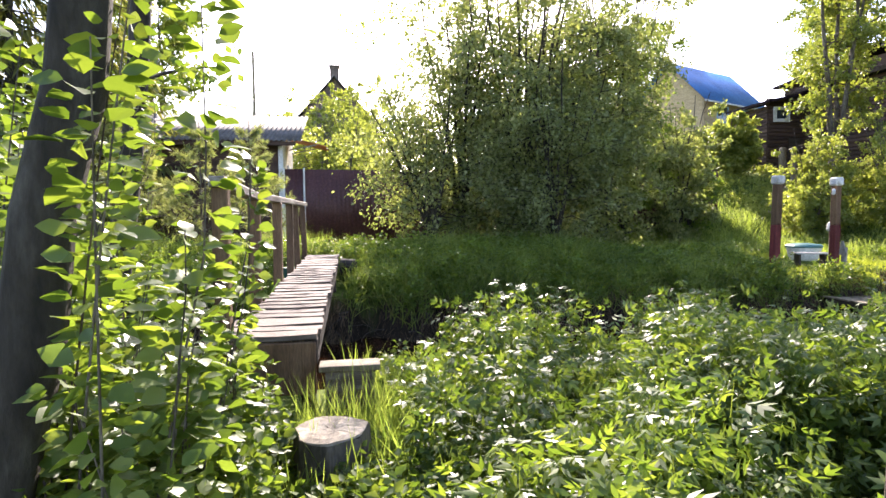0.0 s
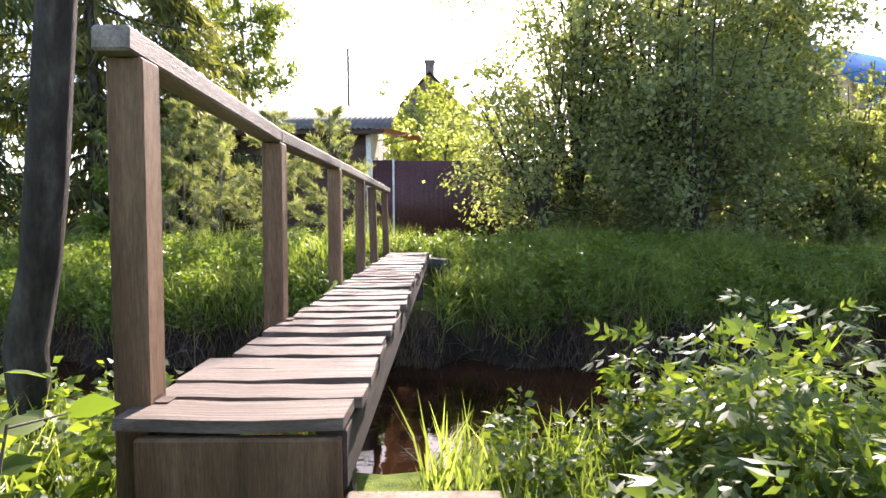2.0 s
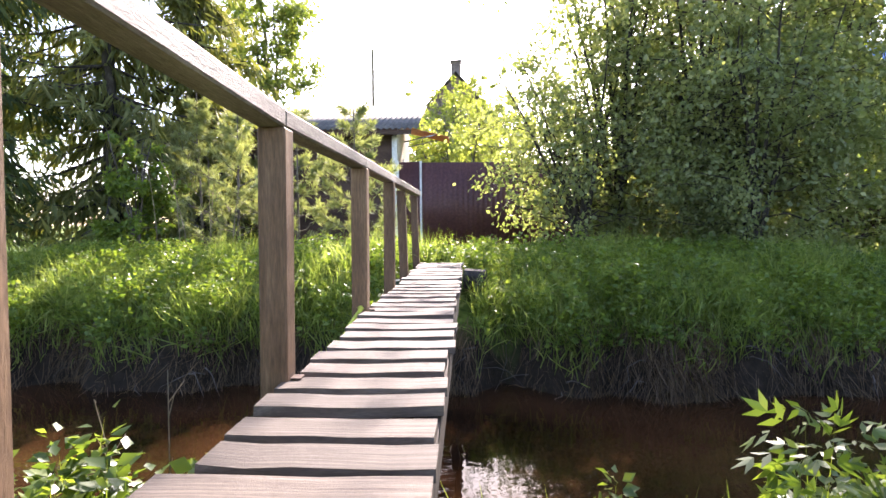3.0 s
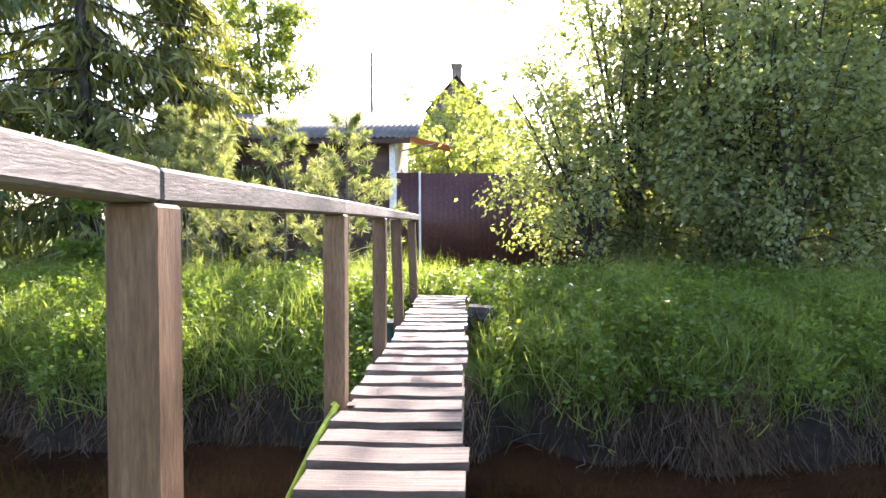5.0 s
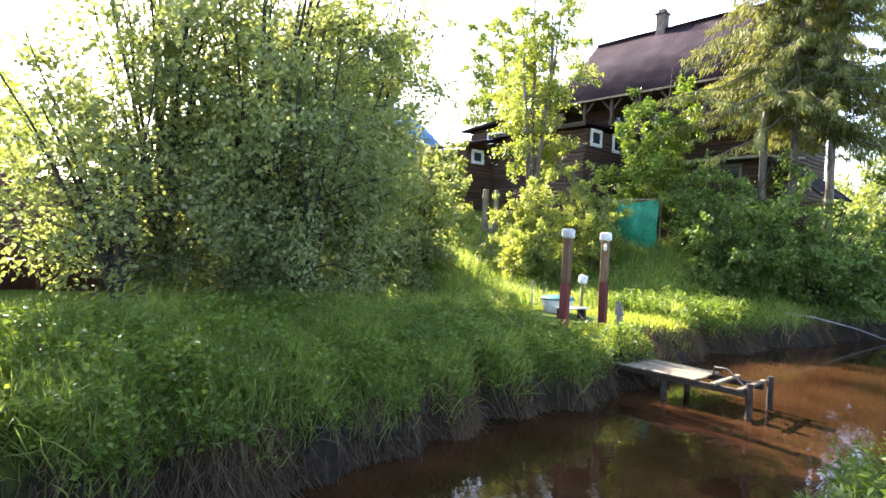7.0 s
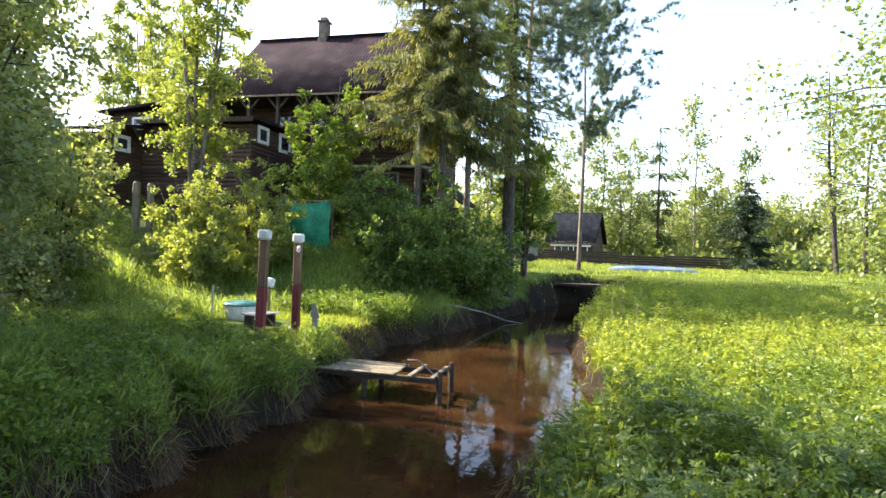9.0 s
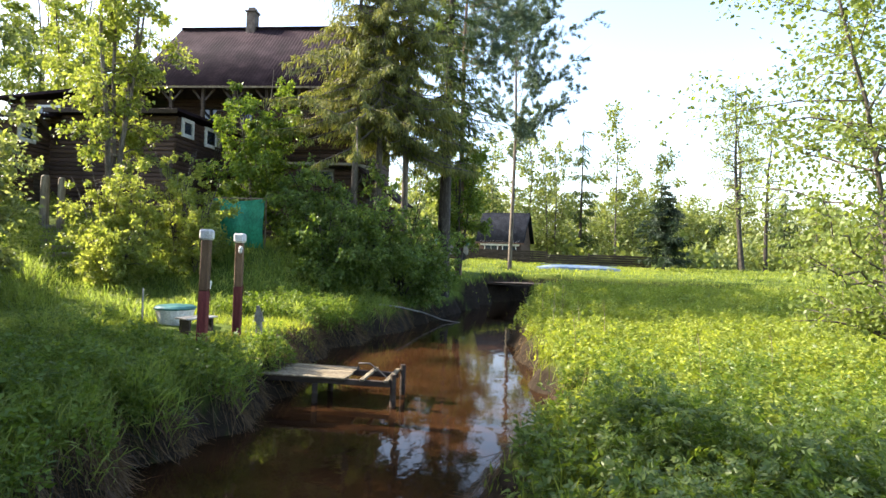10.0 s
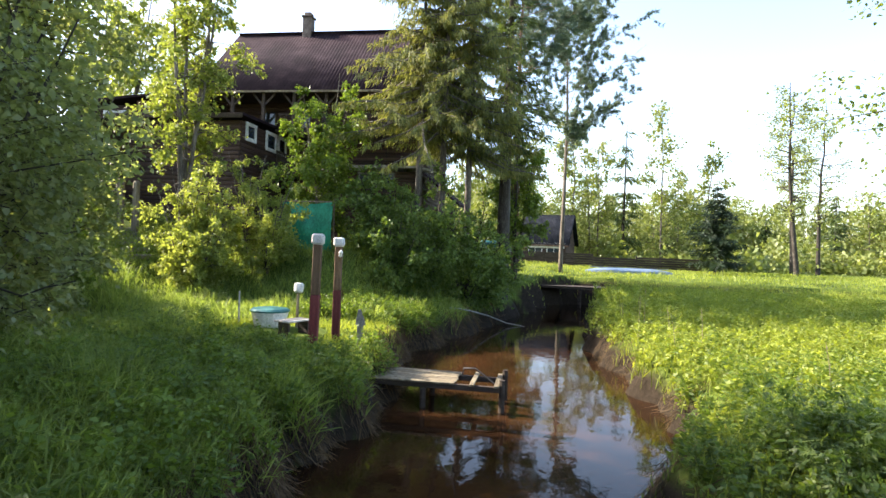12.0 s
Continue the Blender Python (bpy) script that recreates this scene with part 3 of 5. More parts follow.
def spruce(name, label, base, tall, radius, bare, sprays, size, mat, bark, seed, trunk_r=0.16, droop=0.45, group="", lean=(0, 0), whorls=None, hang=0.6):
    """A conifer with drooping boughs hung with sprays."""
    rng = np.random.default_rng(seed)
    x0, y0 = base[:2]
    z0 = hz(x0, y0) - 0.1 if len(base) < 3 else base[2]
    t = np.linspace(0, 1, 8)
    pts = np.stack([x0 + lean[0] * t, y0 + lean[1] * t, z0 + tall * t], axis=1)
    lines = [(pts, trunk_r * (1 - 0.93 * t) + 0.008)]
    whorls = whorls or int(tall * (1 - bare) / 0.38)
    segs = []
    for k in range(whorls):
        u = bare + (0.985 - bare) * (k + rng.uniform(0, 0.7)) / whorls
        c = np.array([x0 + lean[0] * u, y0 + lean[1] * u, z0 + tall * u])
        for j in range(6):
            az = rng.uniform(0, 2 * math.pi)
            reach = radius * min(1.0, (1 - u) * 1.7 + 0.05) * rng.uniform(0.3, 1.1)
            q = np.linspace(0, 1, 5)
            b = c + np.stack([np.cos(az) * reach * q, np.sin(az) * reach * q, -droop * rng.uniform(0.4, 1.5) * reach * q + 0.35 * droop * reach * q ** 3], axis=1)
            lines.append((b[::2], np.linspace(0.02 + 0.01 * reach, 0.004, 5)[::2]))
            for i in range(4):
                segs.append((b[i], b[i + 1], reach))
    trunk = finish("trunk", tubes("trunk", lines, 6), bark, smooth=True)
    a0 = np.array([s[0] for s in segs])
    a1 = np.array([s[1] for s in segs])
    ln = np.linalg.norm(a1 - a0, axis=1)
    pick = rng.choice(len(segs), sprays, p=ln / ln.sum())
    u = rng.uniform(0, 1, sprays)[:, None]
    pos = a0[pick] * (1 - u) + a1[pick] * u + rng.normal(size=(sprays, 3)) * 0.05 * size * 4
    way = unit(a1[pick] - a0[pick])
    side = np.cross(way, [0, 0, 1.0]) * rng.choice([-1, 1], sprays)[:, None]
    along = way * 0.5 + side * rng.uniform(0.2, 1.0, sprays)[:, None] + rng.normal(size=(sprays, 3)) * 0.25
    along[:, 2] -= hang * rng.uniform(0.3, 1.6, sprays)
    crown = finish("crown", leaves_mesh("crown", SPRAY, along, pos, size * rng.uniform(0.5, 1.4, sprays), rng, 0.3, 0.6), mat)
    e = thing(name, label, "tree", group)
    trunk.parent = crown.parent = e
    return e


def pine(name, label, base, tall, radius, bare, tufts, size, mat, bark, seed, trunk_r=0.14, lean=(0, 0), rise=0.25, limbs=34, per=14, group="", young=False, thick=1.6):
    """A pine with open limbs that end in tufts of needles."""
    rng = np.random.default_rng(seed)
    x0, y0 = base[:2]
    z0 = hz(x0, y0) - 0.1 if len(base) < 3 else base[2]
    t = np.linspace(0, 1, 9)
    wig = np.cumsum(rng.normal(size=(9, 2)) * 0.012 * tall * 0.4, axis=0) * t[:, None]
    pts = np.stack([x0 + lean[0] * t + wig[:, 0], y0 + lean[1] * t + wig[:, 1], z0 + tall * t], axis=1)
    lines = [(pts, trunk_r * (1 - 0.92 * t) + 0.006)]
    segs = [(pts[-2], pts[-1], 0.4)]
    for k in range(limbs):
        u = bare + (0.97 - bare) * (k // 4 * 4 + rng.uniform(0, 1.0 if young else 4)) / limbs
        c = np.array([np.interp(u, t, pts[:, i]) for i in range(3)])
        az = rng.uniform(0, 2 * math.pi)
        shape = (1 - u) / (1 - bare) * 0.9 + 0.12 if young else math.sin(math.pi * min(1, (u - bare) / (1 - bare) * 0.8 + 0.2)) * 0.85 + 0.2
        reach = radius * shape * rng.uniform(0.6, 1.05)
        q = np.linspace(0, 1, 6)
        b = c + np.stack([np.cos(az) * reach * q, np.sin(az) * reach * q, (rise * q + 0.25 * q ** 2) * reach], axis=1)
        b[1:] += rng.normal(size=(5, 3)) * 0.03 * reach
        lines.append((b, np.linspace(trunk_r * 0.22 * (1 - u) + 0.008, 0.004, 6)))
        for w in range(7 if young else 13):
            v = rng.uniform(0.3, 1)
            s0 = np.array([np.interp(v, q, b[:, i]) for i in range(3)])
            d = unit(b[-1] - b[0] + rng.normal(size=3) * reach * (0.45 if young else 0.8))
            tw = s0 + d * reach * rng.uniform(0.12, 0.3) * np.linspace(0, 1, 3)[:, None]
            if w < 4:
                lines.append((tw[::2], np.array([0.008, 0.003])))
            segs.append((tw[0], tw[-1], 1.0))
        if young:
            segs += [(b[i], b[i + 1], 1.2) for i in range(1, 5)]
    trunk = finish("trunk", tubes("trunk", lines, 5), bark, smooth=True)
    a0 = np.array([s[0] for s in segs])
    a1 = np.array([s[1] for s in segs])
    pick = np.repeat(rng.integers(0, len(segs), tufts), per)
    u = np.repeat(rng.uniform(0.2, 1.05, tufts), per)[:, None]
    pos = a0[pick] * (1 - u) + a1[pick] * u + rng.normal(size=(len(pick), 3)) * 0.06 * size
    along = unit(a1[pick] - a0[pick]) * 0.7 + rng.normal(size=(len(pick), 3)) * 0.6
    crown = finish("crown", leaves_mesh("crown", NEEDLE, along, pos, size * rng.uniform(0.6, 1.2, len(pick)), rng, 0.2, thick), mat)
    e = thing(name, label, "tree", group)
    trunk.parent = crown.parent = e
    return e


def grass_field(name, label, box, count, tall, mat, seed, keep=None, width=1.0, bend=0.5, template=BLADE, lean=(0, 0)):
    """Blades over a rectangle of ground (x0, y0, x1, y1), where keep allows."""
    rng = np.random.default_rng(seed)
    x = rng.uniform(box[0], box[2], count)
    y = rng.uniform(box[1], box[3], count)
    ok = height(x, y) > WATER_Z + 0.12
    if keep:
        ok &= keep(x, y, rng)
    x, y = x[ok], y[ok]
    n = len(x)
    clump = 0.65 + 0.6 * (0.5 + 0.5 * np.sin(x * 1.9 + 3 * np.sin(y * 0.8))) * (0.5 + 0.5 * np.sin(y * 2.3 + 2 * np.sin(x * 1.1)))
    along = rng.normal(size=(n, 3)) * bend * 0.5 + np.array([lean[0], lean[1], 1.0])
    along[:, 2] = np.abs(along[:, 2])
    pos = np.stack([x, y, height(x, y) - 0.02], axis=1)
    size = tall * clump * rng.uniform(0.5, 1.2, n)
    a = unit(along)
    ref = rng.normal(size=(n, 3))
    ref[:, 2] = 0
    side = unit(np.cross(a, ref))
    nor = np.cross(side, a)
    w = width * (0.6 / np.maximum(size, 0.05))
    turns = np.stack([side * (size * w)[:, None], a * size[:, None], nor * size[:, None]], axis=2)
    v, f = scatter(*template, turns, pos)
    ob = finish(name, np_mesh(name, v, f), mat)
    tagged(ob, label, "grass", kind="stuff")
    return ob


def herb_field(name, label, box, plants, tall, leaf, per, mat, seed, keep=None, template=LEAF, whorl=True):
    """Leafy plants: a stalk with leaf whorls, over a rectangle of ground."""
    rng = np.random.default_rng(seed)
    x = rng.uniform(box[0], box[2], plants)
    y = rng.uniform(box[1], box[3], plants)
    ok = height(x, y) > WATER_Z + 0.3
    if keep:
        ok &= keep(x, y, rng)
    x, y = x[ok], y[ok]
    n = len(x)
    h = tall * rng.uniform(0.55, 1.15, n) * (0.75 + 0.4 * np.sin(x * 2.2 + np.sin(y * 1.7) * 2) ** 2)
    z = height(x, y)
    lean = rng.normal(size=(n, 2)) * 0.12
    i = np.repeat(np.arange(n), per)
    u = rng.uniform(0.25, 1.0, len(i)) ** 0.7
    az = rng.uniform(0, 2 * math.pi, len(i))
    pos = np.stack([x[i] + lean[i, 0] * u * h[i], y[i] + lean[i, 1] * u * h[i], z[i] + u * h[i]], axis=1)
    along = np.stack([np.cos(az), np.sin(az), rng.uniform(-0.45, 0.75, len(i))], axis=1)
    stalk = 0.35 * leaf
    pos += along * stalk
    size = leaf * rng.uniform(0.6, 1.25, len(i)) * (1.15 - 0.45 * u)
    v, f = scatter(*template, turns_for(along, size, rng, 0.55), pos)
    # stalks as thin blades
    sv, sf = scatter([(-0.006, 0, 0), (0.006, 0, 0), (0, 1, 0)], [(0, 1, 2)],
                     np.stack([np.tile([1.0, 0, 0], (n, 1)), np.stack([lean[:, 0] * h, lean[:, 1] * h, h], axis=1), np.tile([0, 1.0, 0], (n, 1))], axis=2),
                     np.stack([x, y, z - 0.02], axis=1))
    ob = finish(name, np_mesh(name, np.concatenate([v, sv]), np.concatenate([f, sf + len(v)])), mat)
    tagged(ob, label, "plants", kind="stuff")
    return ob


def clear_deck(x, y, rng):
    return ~((x > DECK_X0 - 0.15) & (x < DECK_X1 + 0.15) & (y > DECK_Y0 - 0.3) & (y < DECK_Y1 + 0.1)) & ~((x + 0.22) ** 2 + (y - 3.25) ** 2 < 0.05) & ~((np.abs(x + 0.15) < 0.25) & (y > 3.9) & (y < 4.2))


# ---- shed, fences and far houses ----
def corrugated(name, wide, deep, wave, amp, material, parent, m, thick=0.012, per=6):
    """A sheet with waves across its width, running down its depth; m places its lower left corner."""
    n = int(wide / wave * per)
    x = np.linspace(0, wide, n + 1)
    z = amp * np.cos(2 * math.pi * x / wave)
    top = [(a, d, c) for a, c in zip(x, z) for d in (0, deep)]
    low = [(a, d, c - thick) for a, c in zip(x, z) for d in (0, deep)]
    f = []
    k = len(top)
    for i in range(n):
        a = 2 * i
        f += [(a, a + 2, a + 3, a + 1), (k + a, k + a + 1, k + a + 3, k + a + 2), (a, k + a, k + a + 2, a + 2), (a + 1, a + 3, k + a + 3, k + a + 1)]
    f += [(0, 1, k + 1, k), (2 * n, k + 2 * n, k + 2 * n + 1, 2 * n + 1)]
    ob = finish(name, np_mesh(name, top + low, f), material, parent)
    ob.matrix_basis = m
    return ob


def window(parent, m, w, h, frame_mat, bars=1, bar=0.07):
    """A window: frame, glazing bars and pane, its face looking along -y of m."""
    bm = bmesh.new()
    for x0, z0, x1, z1 in ((0, 0, bar, h), (w - bar, 0, w, h), (bar, 0, w - bar, bar), (bar, h - bar, w - bar, h)):
        box_bm(x0, -0.05, z0, x1, 0.04, z1, 0.005, bm)
    for k in range(bars):
        x = w * (k + 1) / (bars + 1)
        box_bm(x - 0.02, -0.035, bar, x + 0.02, 0.03, h - bar, 0, bm)
    f = part("window", bm, frame_mat, parent, "window frame with a dark pane")
    f.matrix_basis = m
    p = part("pane", box_bm(bar, 0.0, bar, w - bar, 0.015, h - bar, 0), M_GLASS, f)
    return f


def build_shed():
    s = thing("shed", "dark shed with a grey corrugated lean-to roof and cream end wall", "shed", at=(0, 0, 0))
    g = 0.25
    part("front_wall", box_bm(-9.2, 20.8, g, -2.46, 20.92, 3.75, 0), M_LOG, s, "dark brown front wall")
    part("back_wall", box_bm(-9.2, 24.2, g, -2.46, 24.32, 4.6, 0), M_LOG, s)
    bm = bmesh.new()
    vs = [bm.verts.new(c) for c in ((-2.44, 20.7, g), (-2.44, 24.4, g), (-2.44, 24.4, 5.0), (-2.44, 20.7, 3.72), (-2.34, 20.7, g), (-2.34, 24.4, g), (-2.34, 24.4, 5.0), (-2.34, 20.7, 3.72))]
    for q in ((0, 1, 2, 3), (7, 6, 5, 4), (0, 4, 5, 1), (1, 5, 6, 2), (2, 6, 7, 3), (3, 7, 4, 0)):
        bm.faces.new([vs[i] for i in q])
    part("end_wall", bm, M_SIDING, s, "cream boarded end wall")
    part("west_wall", box_bm(-9.32, 20.8, g, -9.21, 24.3, 3.75, 0), M_LOG, s)
    part("corner_board", box_bm(-2.47, 20.62, g, -2.32, 20.69, 3.72, 0.004), M_WHITE, s, "white corner board")
    window(s, pose(-2.335, 22.2, 1.9, 0, 0, 90), 0.7, 1.3, M_WHITE)
    slope = math.degrees(math.atan2(1.5, 4.4))
    corrugated("roof", 7.9, 4.7, 0.17, 0.025, M_SLATE, s, pose(-9.6, 20.15, 3.86, slope, 0, 0))
    part("fascia", box_bm(-9.5, 20.2, 3.7, -1.85, 20.24, 3.83, 0.004), M_LOG, s)
    a = thing("awning", "small rusty orange awning on the shed's end", "awning", at=(-2.3, 22.6, 3.85))
    part("canopy", box_bm(0.0, -0.7, 0, 1.5, 0.7, 0.03, 0.008, m=pose(0, 0, 0.35, 0, 14, 0)), M_ORANGE, a)
    for y in (-0.6, 0.6):
        part("bracket", box_bm(0.0, y - 0.02, -0.25, 1.1, y + 0.02, -0.21, 0.004, m=pose(0, 0, 0.1, 0, -12, 0)), M_METAL, a)


build_shed()


def build_fence():
    f = thing("sheet_fence", "tall maroon profiled sheet fence behind the bushes", "fence")
    pts = [(-2.3, 20.66), (-1.62, 20.6), (1.6, 20.75), (4.8, 20.9), (8.0, 21.1), (11.2, 21.4), (13.2, 21.7), (15.1, 22.1)]
    for (ax, ay), (bx, by) in zip(pts, pts[1:]):
        d = Vector((bx - ax, by - ay, 0))
        z = min(hz(ax, ay), hz(bx, by)) - 0.05
        rz = math.degrees(math.atan2(d.y, d.x))
        tall = 2.63 if ax < 2 else 2.5
        corrugated("panel", d.length - 0.02, tall, 0.15, 0.012, M_FENCE, f, pose(ax, ay, z, 90, 0, rz), 0.006, 4)
        part("fence_post", box_bm(ax - 0.03, ay - 0.075, z - 0.2, ax + 0.03, ay - 0.02, z + tall + 0.04, 0.004), M_WHITE if ax < -1 else M_FENCE, f, "pale post" if ax < -1 else "")


build_fence()


def gable_house(name, label, at, rz, w, d, wall_h, ridge_h, wall_mat, roof_mat, over=0.45, wave=0.3, wins=(), chimney=None, win_mat=None):
    """A house with a gable roof; w along the ridge, d across; local origin at its front left corner."""
    h = thing(name, label, "house", at=at, rz=rz)
    t = 0.15
    part("front_wall", box_bm(0, 0, -1.0, w, t, wall_h, 0), wall_mat, h)
    part("back_wall", box_bm(0, d - t, -1.0, w, d, wall_h, 0), wall_mat, h)
    for x in (0, w - t):
        bm = bmesh.new()
        prof = [(t + 0.002, -1.0), (d - t - 0.002, -1.0), (d - t - 0.002, wall_h), (d / 2, ridge_h - 0.12), (t + 0.002, wall_h)]
        a = [bm.verts.new((x, y, z)) for y, z in prof]
        b = [bm.verts.new((x + t, y, z)) for y, z in prof]
        bm.faces.new(a)
        bm.faces.new(b[::-1])
        for i in range(5):
            bm.faces.new((a[i], b[i], b[(i + 1) % 5], a[(i + 1) % 5]))
        bmesh.ops.recalc_face_normals(bm, faces=bm.faces)
        part("gable_wall", bm, wall_mat, h)
    pitch = math.degrees(math.atan2(ridge_h - wall_h, d / 2))
    ln = math.hypot(ridge_h - wall_h, d / 2) + over
    back = over * math.cos(radians(pitch))
    dip = over * math.sin(radians(pitch))
    corrugated("roof", w + 2 * over, ln, wave, 0.025, roof_mat, h, pose(-over, -back, wall_h - dip + 0.05, pitch, 0, 0), 0.03, 4)
    corrugated("roof", w + 2 * over, ln, wave, 0.025, roof_mat, h, pose(w + over, d + back, wall_h - dip + 0.05, pitch, 0, 180), 0.03, 4)
    part("eave_board", box_bm(-over, -back - 0.03, wall_h - dip - 0.1, w + over, -back, wall_h - dip + 0.02, 0.004), M_WHITE if win_mat else wall_mat, h)
    for x, z, ww, hh in wins:
        window(h, pose(x, -0.01, z), ww, hh, win_mat or M_WHITE)
    if chimney:
        x, top = chimney
        c = part("chimney", box_bm(x - 0.3, d / 2 - 0.3, wall_h, x + 0.3, d / 2 + 0.3, top, 0.01), M_BRICK, h, "sooty brick chimney")
        part("chimney_cap", box_bm(x - 0.37, d / 2 - 0.37, top + 0.002, x + 0.37, d / 2 + 0.37, top + 0.12, 0.01), M_BRICK, c)
    return h


gable_house("village_house", "ochre timber house with a bright blue roof on the hill", (27.2, 41.6, hz(26.2, 42)), 25, 8.5, 6.2, 10.3 - hz(26.2, 42), 13.4 - hz(26.2, 42), M_TIMBER, M_BLUEROOF, 0.6, 0.35,
            ((1.8, 0.8, 1.6, 1.3), (5.6, 0.8, 1.6, 1.3)), None, M_BLUE)
gable_house("village_house", "far grey house with a dark roof and chimney", (1.7, 42, 0.4), 88, 7.0, 5.4, 7.6, 10.6, M_BRICK, M_SLATE, 0.4, 0.4, (), (0.6, 11.4))
mast = thing("mast", "thin tall wooden pole behind the shed", "pole", at=(-6.3, 41, 0))
part("pole", cyl_bm(0.14, 0.08, 0, 12.3, 8), M_POLE, mast)

# ---- the log house ----
def house_frame():
    """Local x runs south along the front, y into the house; the origin is the annex's corner."""
    m = Matrix.Identity(4)
    m.col[0][:3], m.col[1][:3], m.col[3][:3] = (0, -1, 0), (1, 0, 0), (24.0, 21.65, 0.0)
    return m


def log_mesh():
    bm = bmesh.new()
    prof = [(-0.02, 0.0), (-0.05, 0.12), (-0.058, 0.5), (-0.05, 0.88), (-0.02, 1.0), (0.12, 1.0), (0.12, 0.0)]
    a = [bm.verts.new((0, y, z)) for y, z in prof]
    b = [bm.verts.new((1, y, z)) for y, z in prof]
    bm.faces.new(a)
    bm.faces.new(b[::-1])
    for i in range(len(prof)):
        j = (i + 1) % len(prof)
        bm.faces.new((a[i], b[i], b[j], a[j]))
    bmesh.ops.recalc_face_normals(bm, faces=bm.faces)
    me = bpy.data.meshes.new("log")
    bm.to_mesh(me)
    bm.free()
    me.materials.append(M_LOG)
    return me


def build_house():
    h = new("log_house")
    h.matrix_world = house_frame()
    tagged(h, "large dark brown log house with gallery and rusty metal roof", "house")
    log = log_mesh()
    n = [0]

    def wall(x0, y0, x1, y1, z0, z1, course=0.2):
        """A log wall whose outside lies to the right of the way from start to end, seen from above."""
        d = Vector((x1 - x0, y1 - y0, 0))
        rz = math.degrees(math.atan2(d.y, d.x))
        w = part("wall", box_bm(0, 0.122, z0, d.length, 0.2, z1, 0), M_LOG, h)
        w.matrix_basis = pose(x0, y0, 0, 0, 0, rz)
        z = z0
        while z < z1 - 0.05:
            c = min(course, z1 - z)
            o = new("log", log)
            o.parent = w
            o.matrix_basis = Matrix.Translation((0.0, 0, z)) @ Matrix.Diagonal((d.length, 1, c - 0.012, 1))
            z += c
            n[0] += 1

    def slab(name, x0, y0, x1, y1, za, zb, zc, material, label="", thick=0.13):
        """A thin roof: za at (x0, y0), zb at (x1, y0), zc at (x0, y1)."""
        bm = bmesh.new()
        low = [bm.verts.new(c) for c in ((x0, y0, za), (x1, y0, zb), (x1, y1, zb + zc - za), (x0, y1, zc))]
        top = [bm.verts.new(v.co + Vector((0, 0, thick))) for v in low]
        bm.faces.new(low[::-1])
        bm.faces.new(top)
        for i in range(4):
            bm.faces.new((low[i], low[(i + 1) % 4], top[(i + 1) % 4], top[i]))
        bmesh.ops.recalc_face_normals(bm, faces=bm.faces)
        return part(name, bm, material, h, label)

    # main block under the great roof
    wall(-3.6, 4.9, 7.6, 4.9, 1.4, 9.75)
    wall(7.6, 5.1, 7.6, 10.2, 1.4, 9.75)
    wall(-3.6, 10.2, -3.6, 5.1, 3.0, 9.75)
    part("wall", box_bm(-3.4, 10.0, 1.6, 7.4, 10.2, 9.75, 0), M_LOG, h)
    eave, ridge, ey, ry = 9.72, 14.2, 2.6, 7.0
    pitch = math.degrees(math.atan2(ridge - eave, ry - ey))
    ln = math.hypot(ridge - eave, ry - ey)
    corrugated("roof", 12.6, ln + 0.05, 0.18, 0.018, M_ROOF, h, pose(-4.2, ey, eave, pitch, 0, 0), 0.04, 4)
    corrugated("roof", 12.6, ln + 0.05, 0.18, 0.018, M_ROOF, h, pose(8.4, 2 * ry - ey, eave, pitch, 0, 180), 0.04, 4)
    part("ridge_cap", box_bm(-4.2, ry - 0.16, ridge + 0.045, 8.4, ry + 0.16, ridge + 0.09, 0.01), M_ROOF, h)
    part("eave_board", box_bm(-4.2, ey - 0.05, eave - 0.13, 8.4, ey - 0.005, eave - 0.03, 0.004), M_POLE, h, "pale weathered eave board")
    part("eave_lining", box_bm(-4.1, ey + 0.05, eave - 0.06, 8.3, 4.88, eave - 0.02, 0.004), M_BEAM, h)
    for x in (-3.6, 7.5):
        bm = bmesh.new()
        prof = ((5.1, 9.77), (10.2, 9.77), (10.2, 10.7), (ry, 14.0), (5.1, 12.1))
        a = [bm.verts.new((x, y, z)) for y, z in prof]
        b = [bm.verts.new((x + 0.1, y, z)) for y, z in prof]
        bm.faces.new(a)
        bm.faces.new(b[::-1])
        for i in range(5):
            bm.faces.new((a[i], b[i], b[(i + 1) % 5], a[(i + 1) % 5]))
        bmesh.ops.recalc_face_normals(bm, faces=bm.faces)
        part("gable_wall", bm, M_LOG, h)
    for s in (-1, 1):
        part("barge_board", box_bm(-4.24, 0, -0.16, -4.2, ln, 0.02, 0.004, m=Matrix.Translation((0, ry - s * (ry - ey), eave)) @ Matrix.Rotation(radians(pitch), 4, "X") if s > 0
             else Matrix.Translation((-8.44, 2 * ry - ey, eave)) @ Matrix.Rotation(math.pi, 4, "Z") @ Matrix.Rotation(radians(pitch), 4, "X")), M_BEAM, h)
    c = part("chimney", box_bm(-0.2, ry - 0.26, 12.4, 0.32, ry + 0.26, 15.1, 0.015), M_BRICK, h, "sooty brick chimney")
    part("chimney_cap", box_bm(-0.27, ry - 0.33, 15.102, 0.39, ry + 0.33, 15.2, 0.015), M_BRICK, c)
    part("chimney_flue", box_bm(-0.14, ry - 0.2, 15.202, 0.26, ry + 0.2, 15.4, 0.02), M_BRICK, c)
    # gallery: floor, posts with forked braces, railing
    part("gallery_floor", box_bm(0.36, 2.7, 7.62, 7.6, 4.86, 7.74, 0.005), M_BEAM, h)
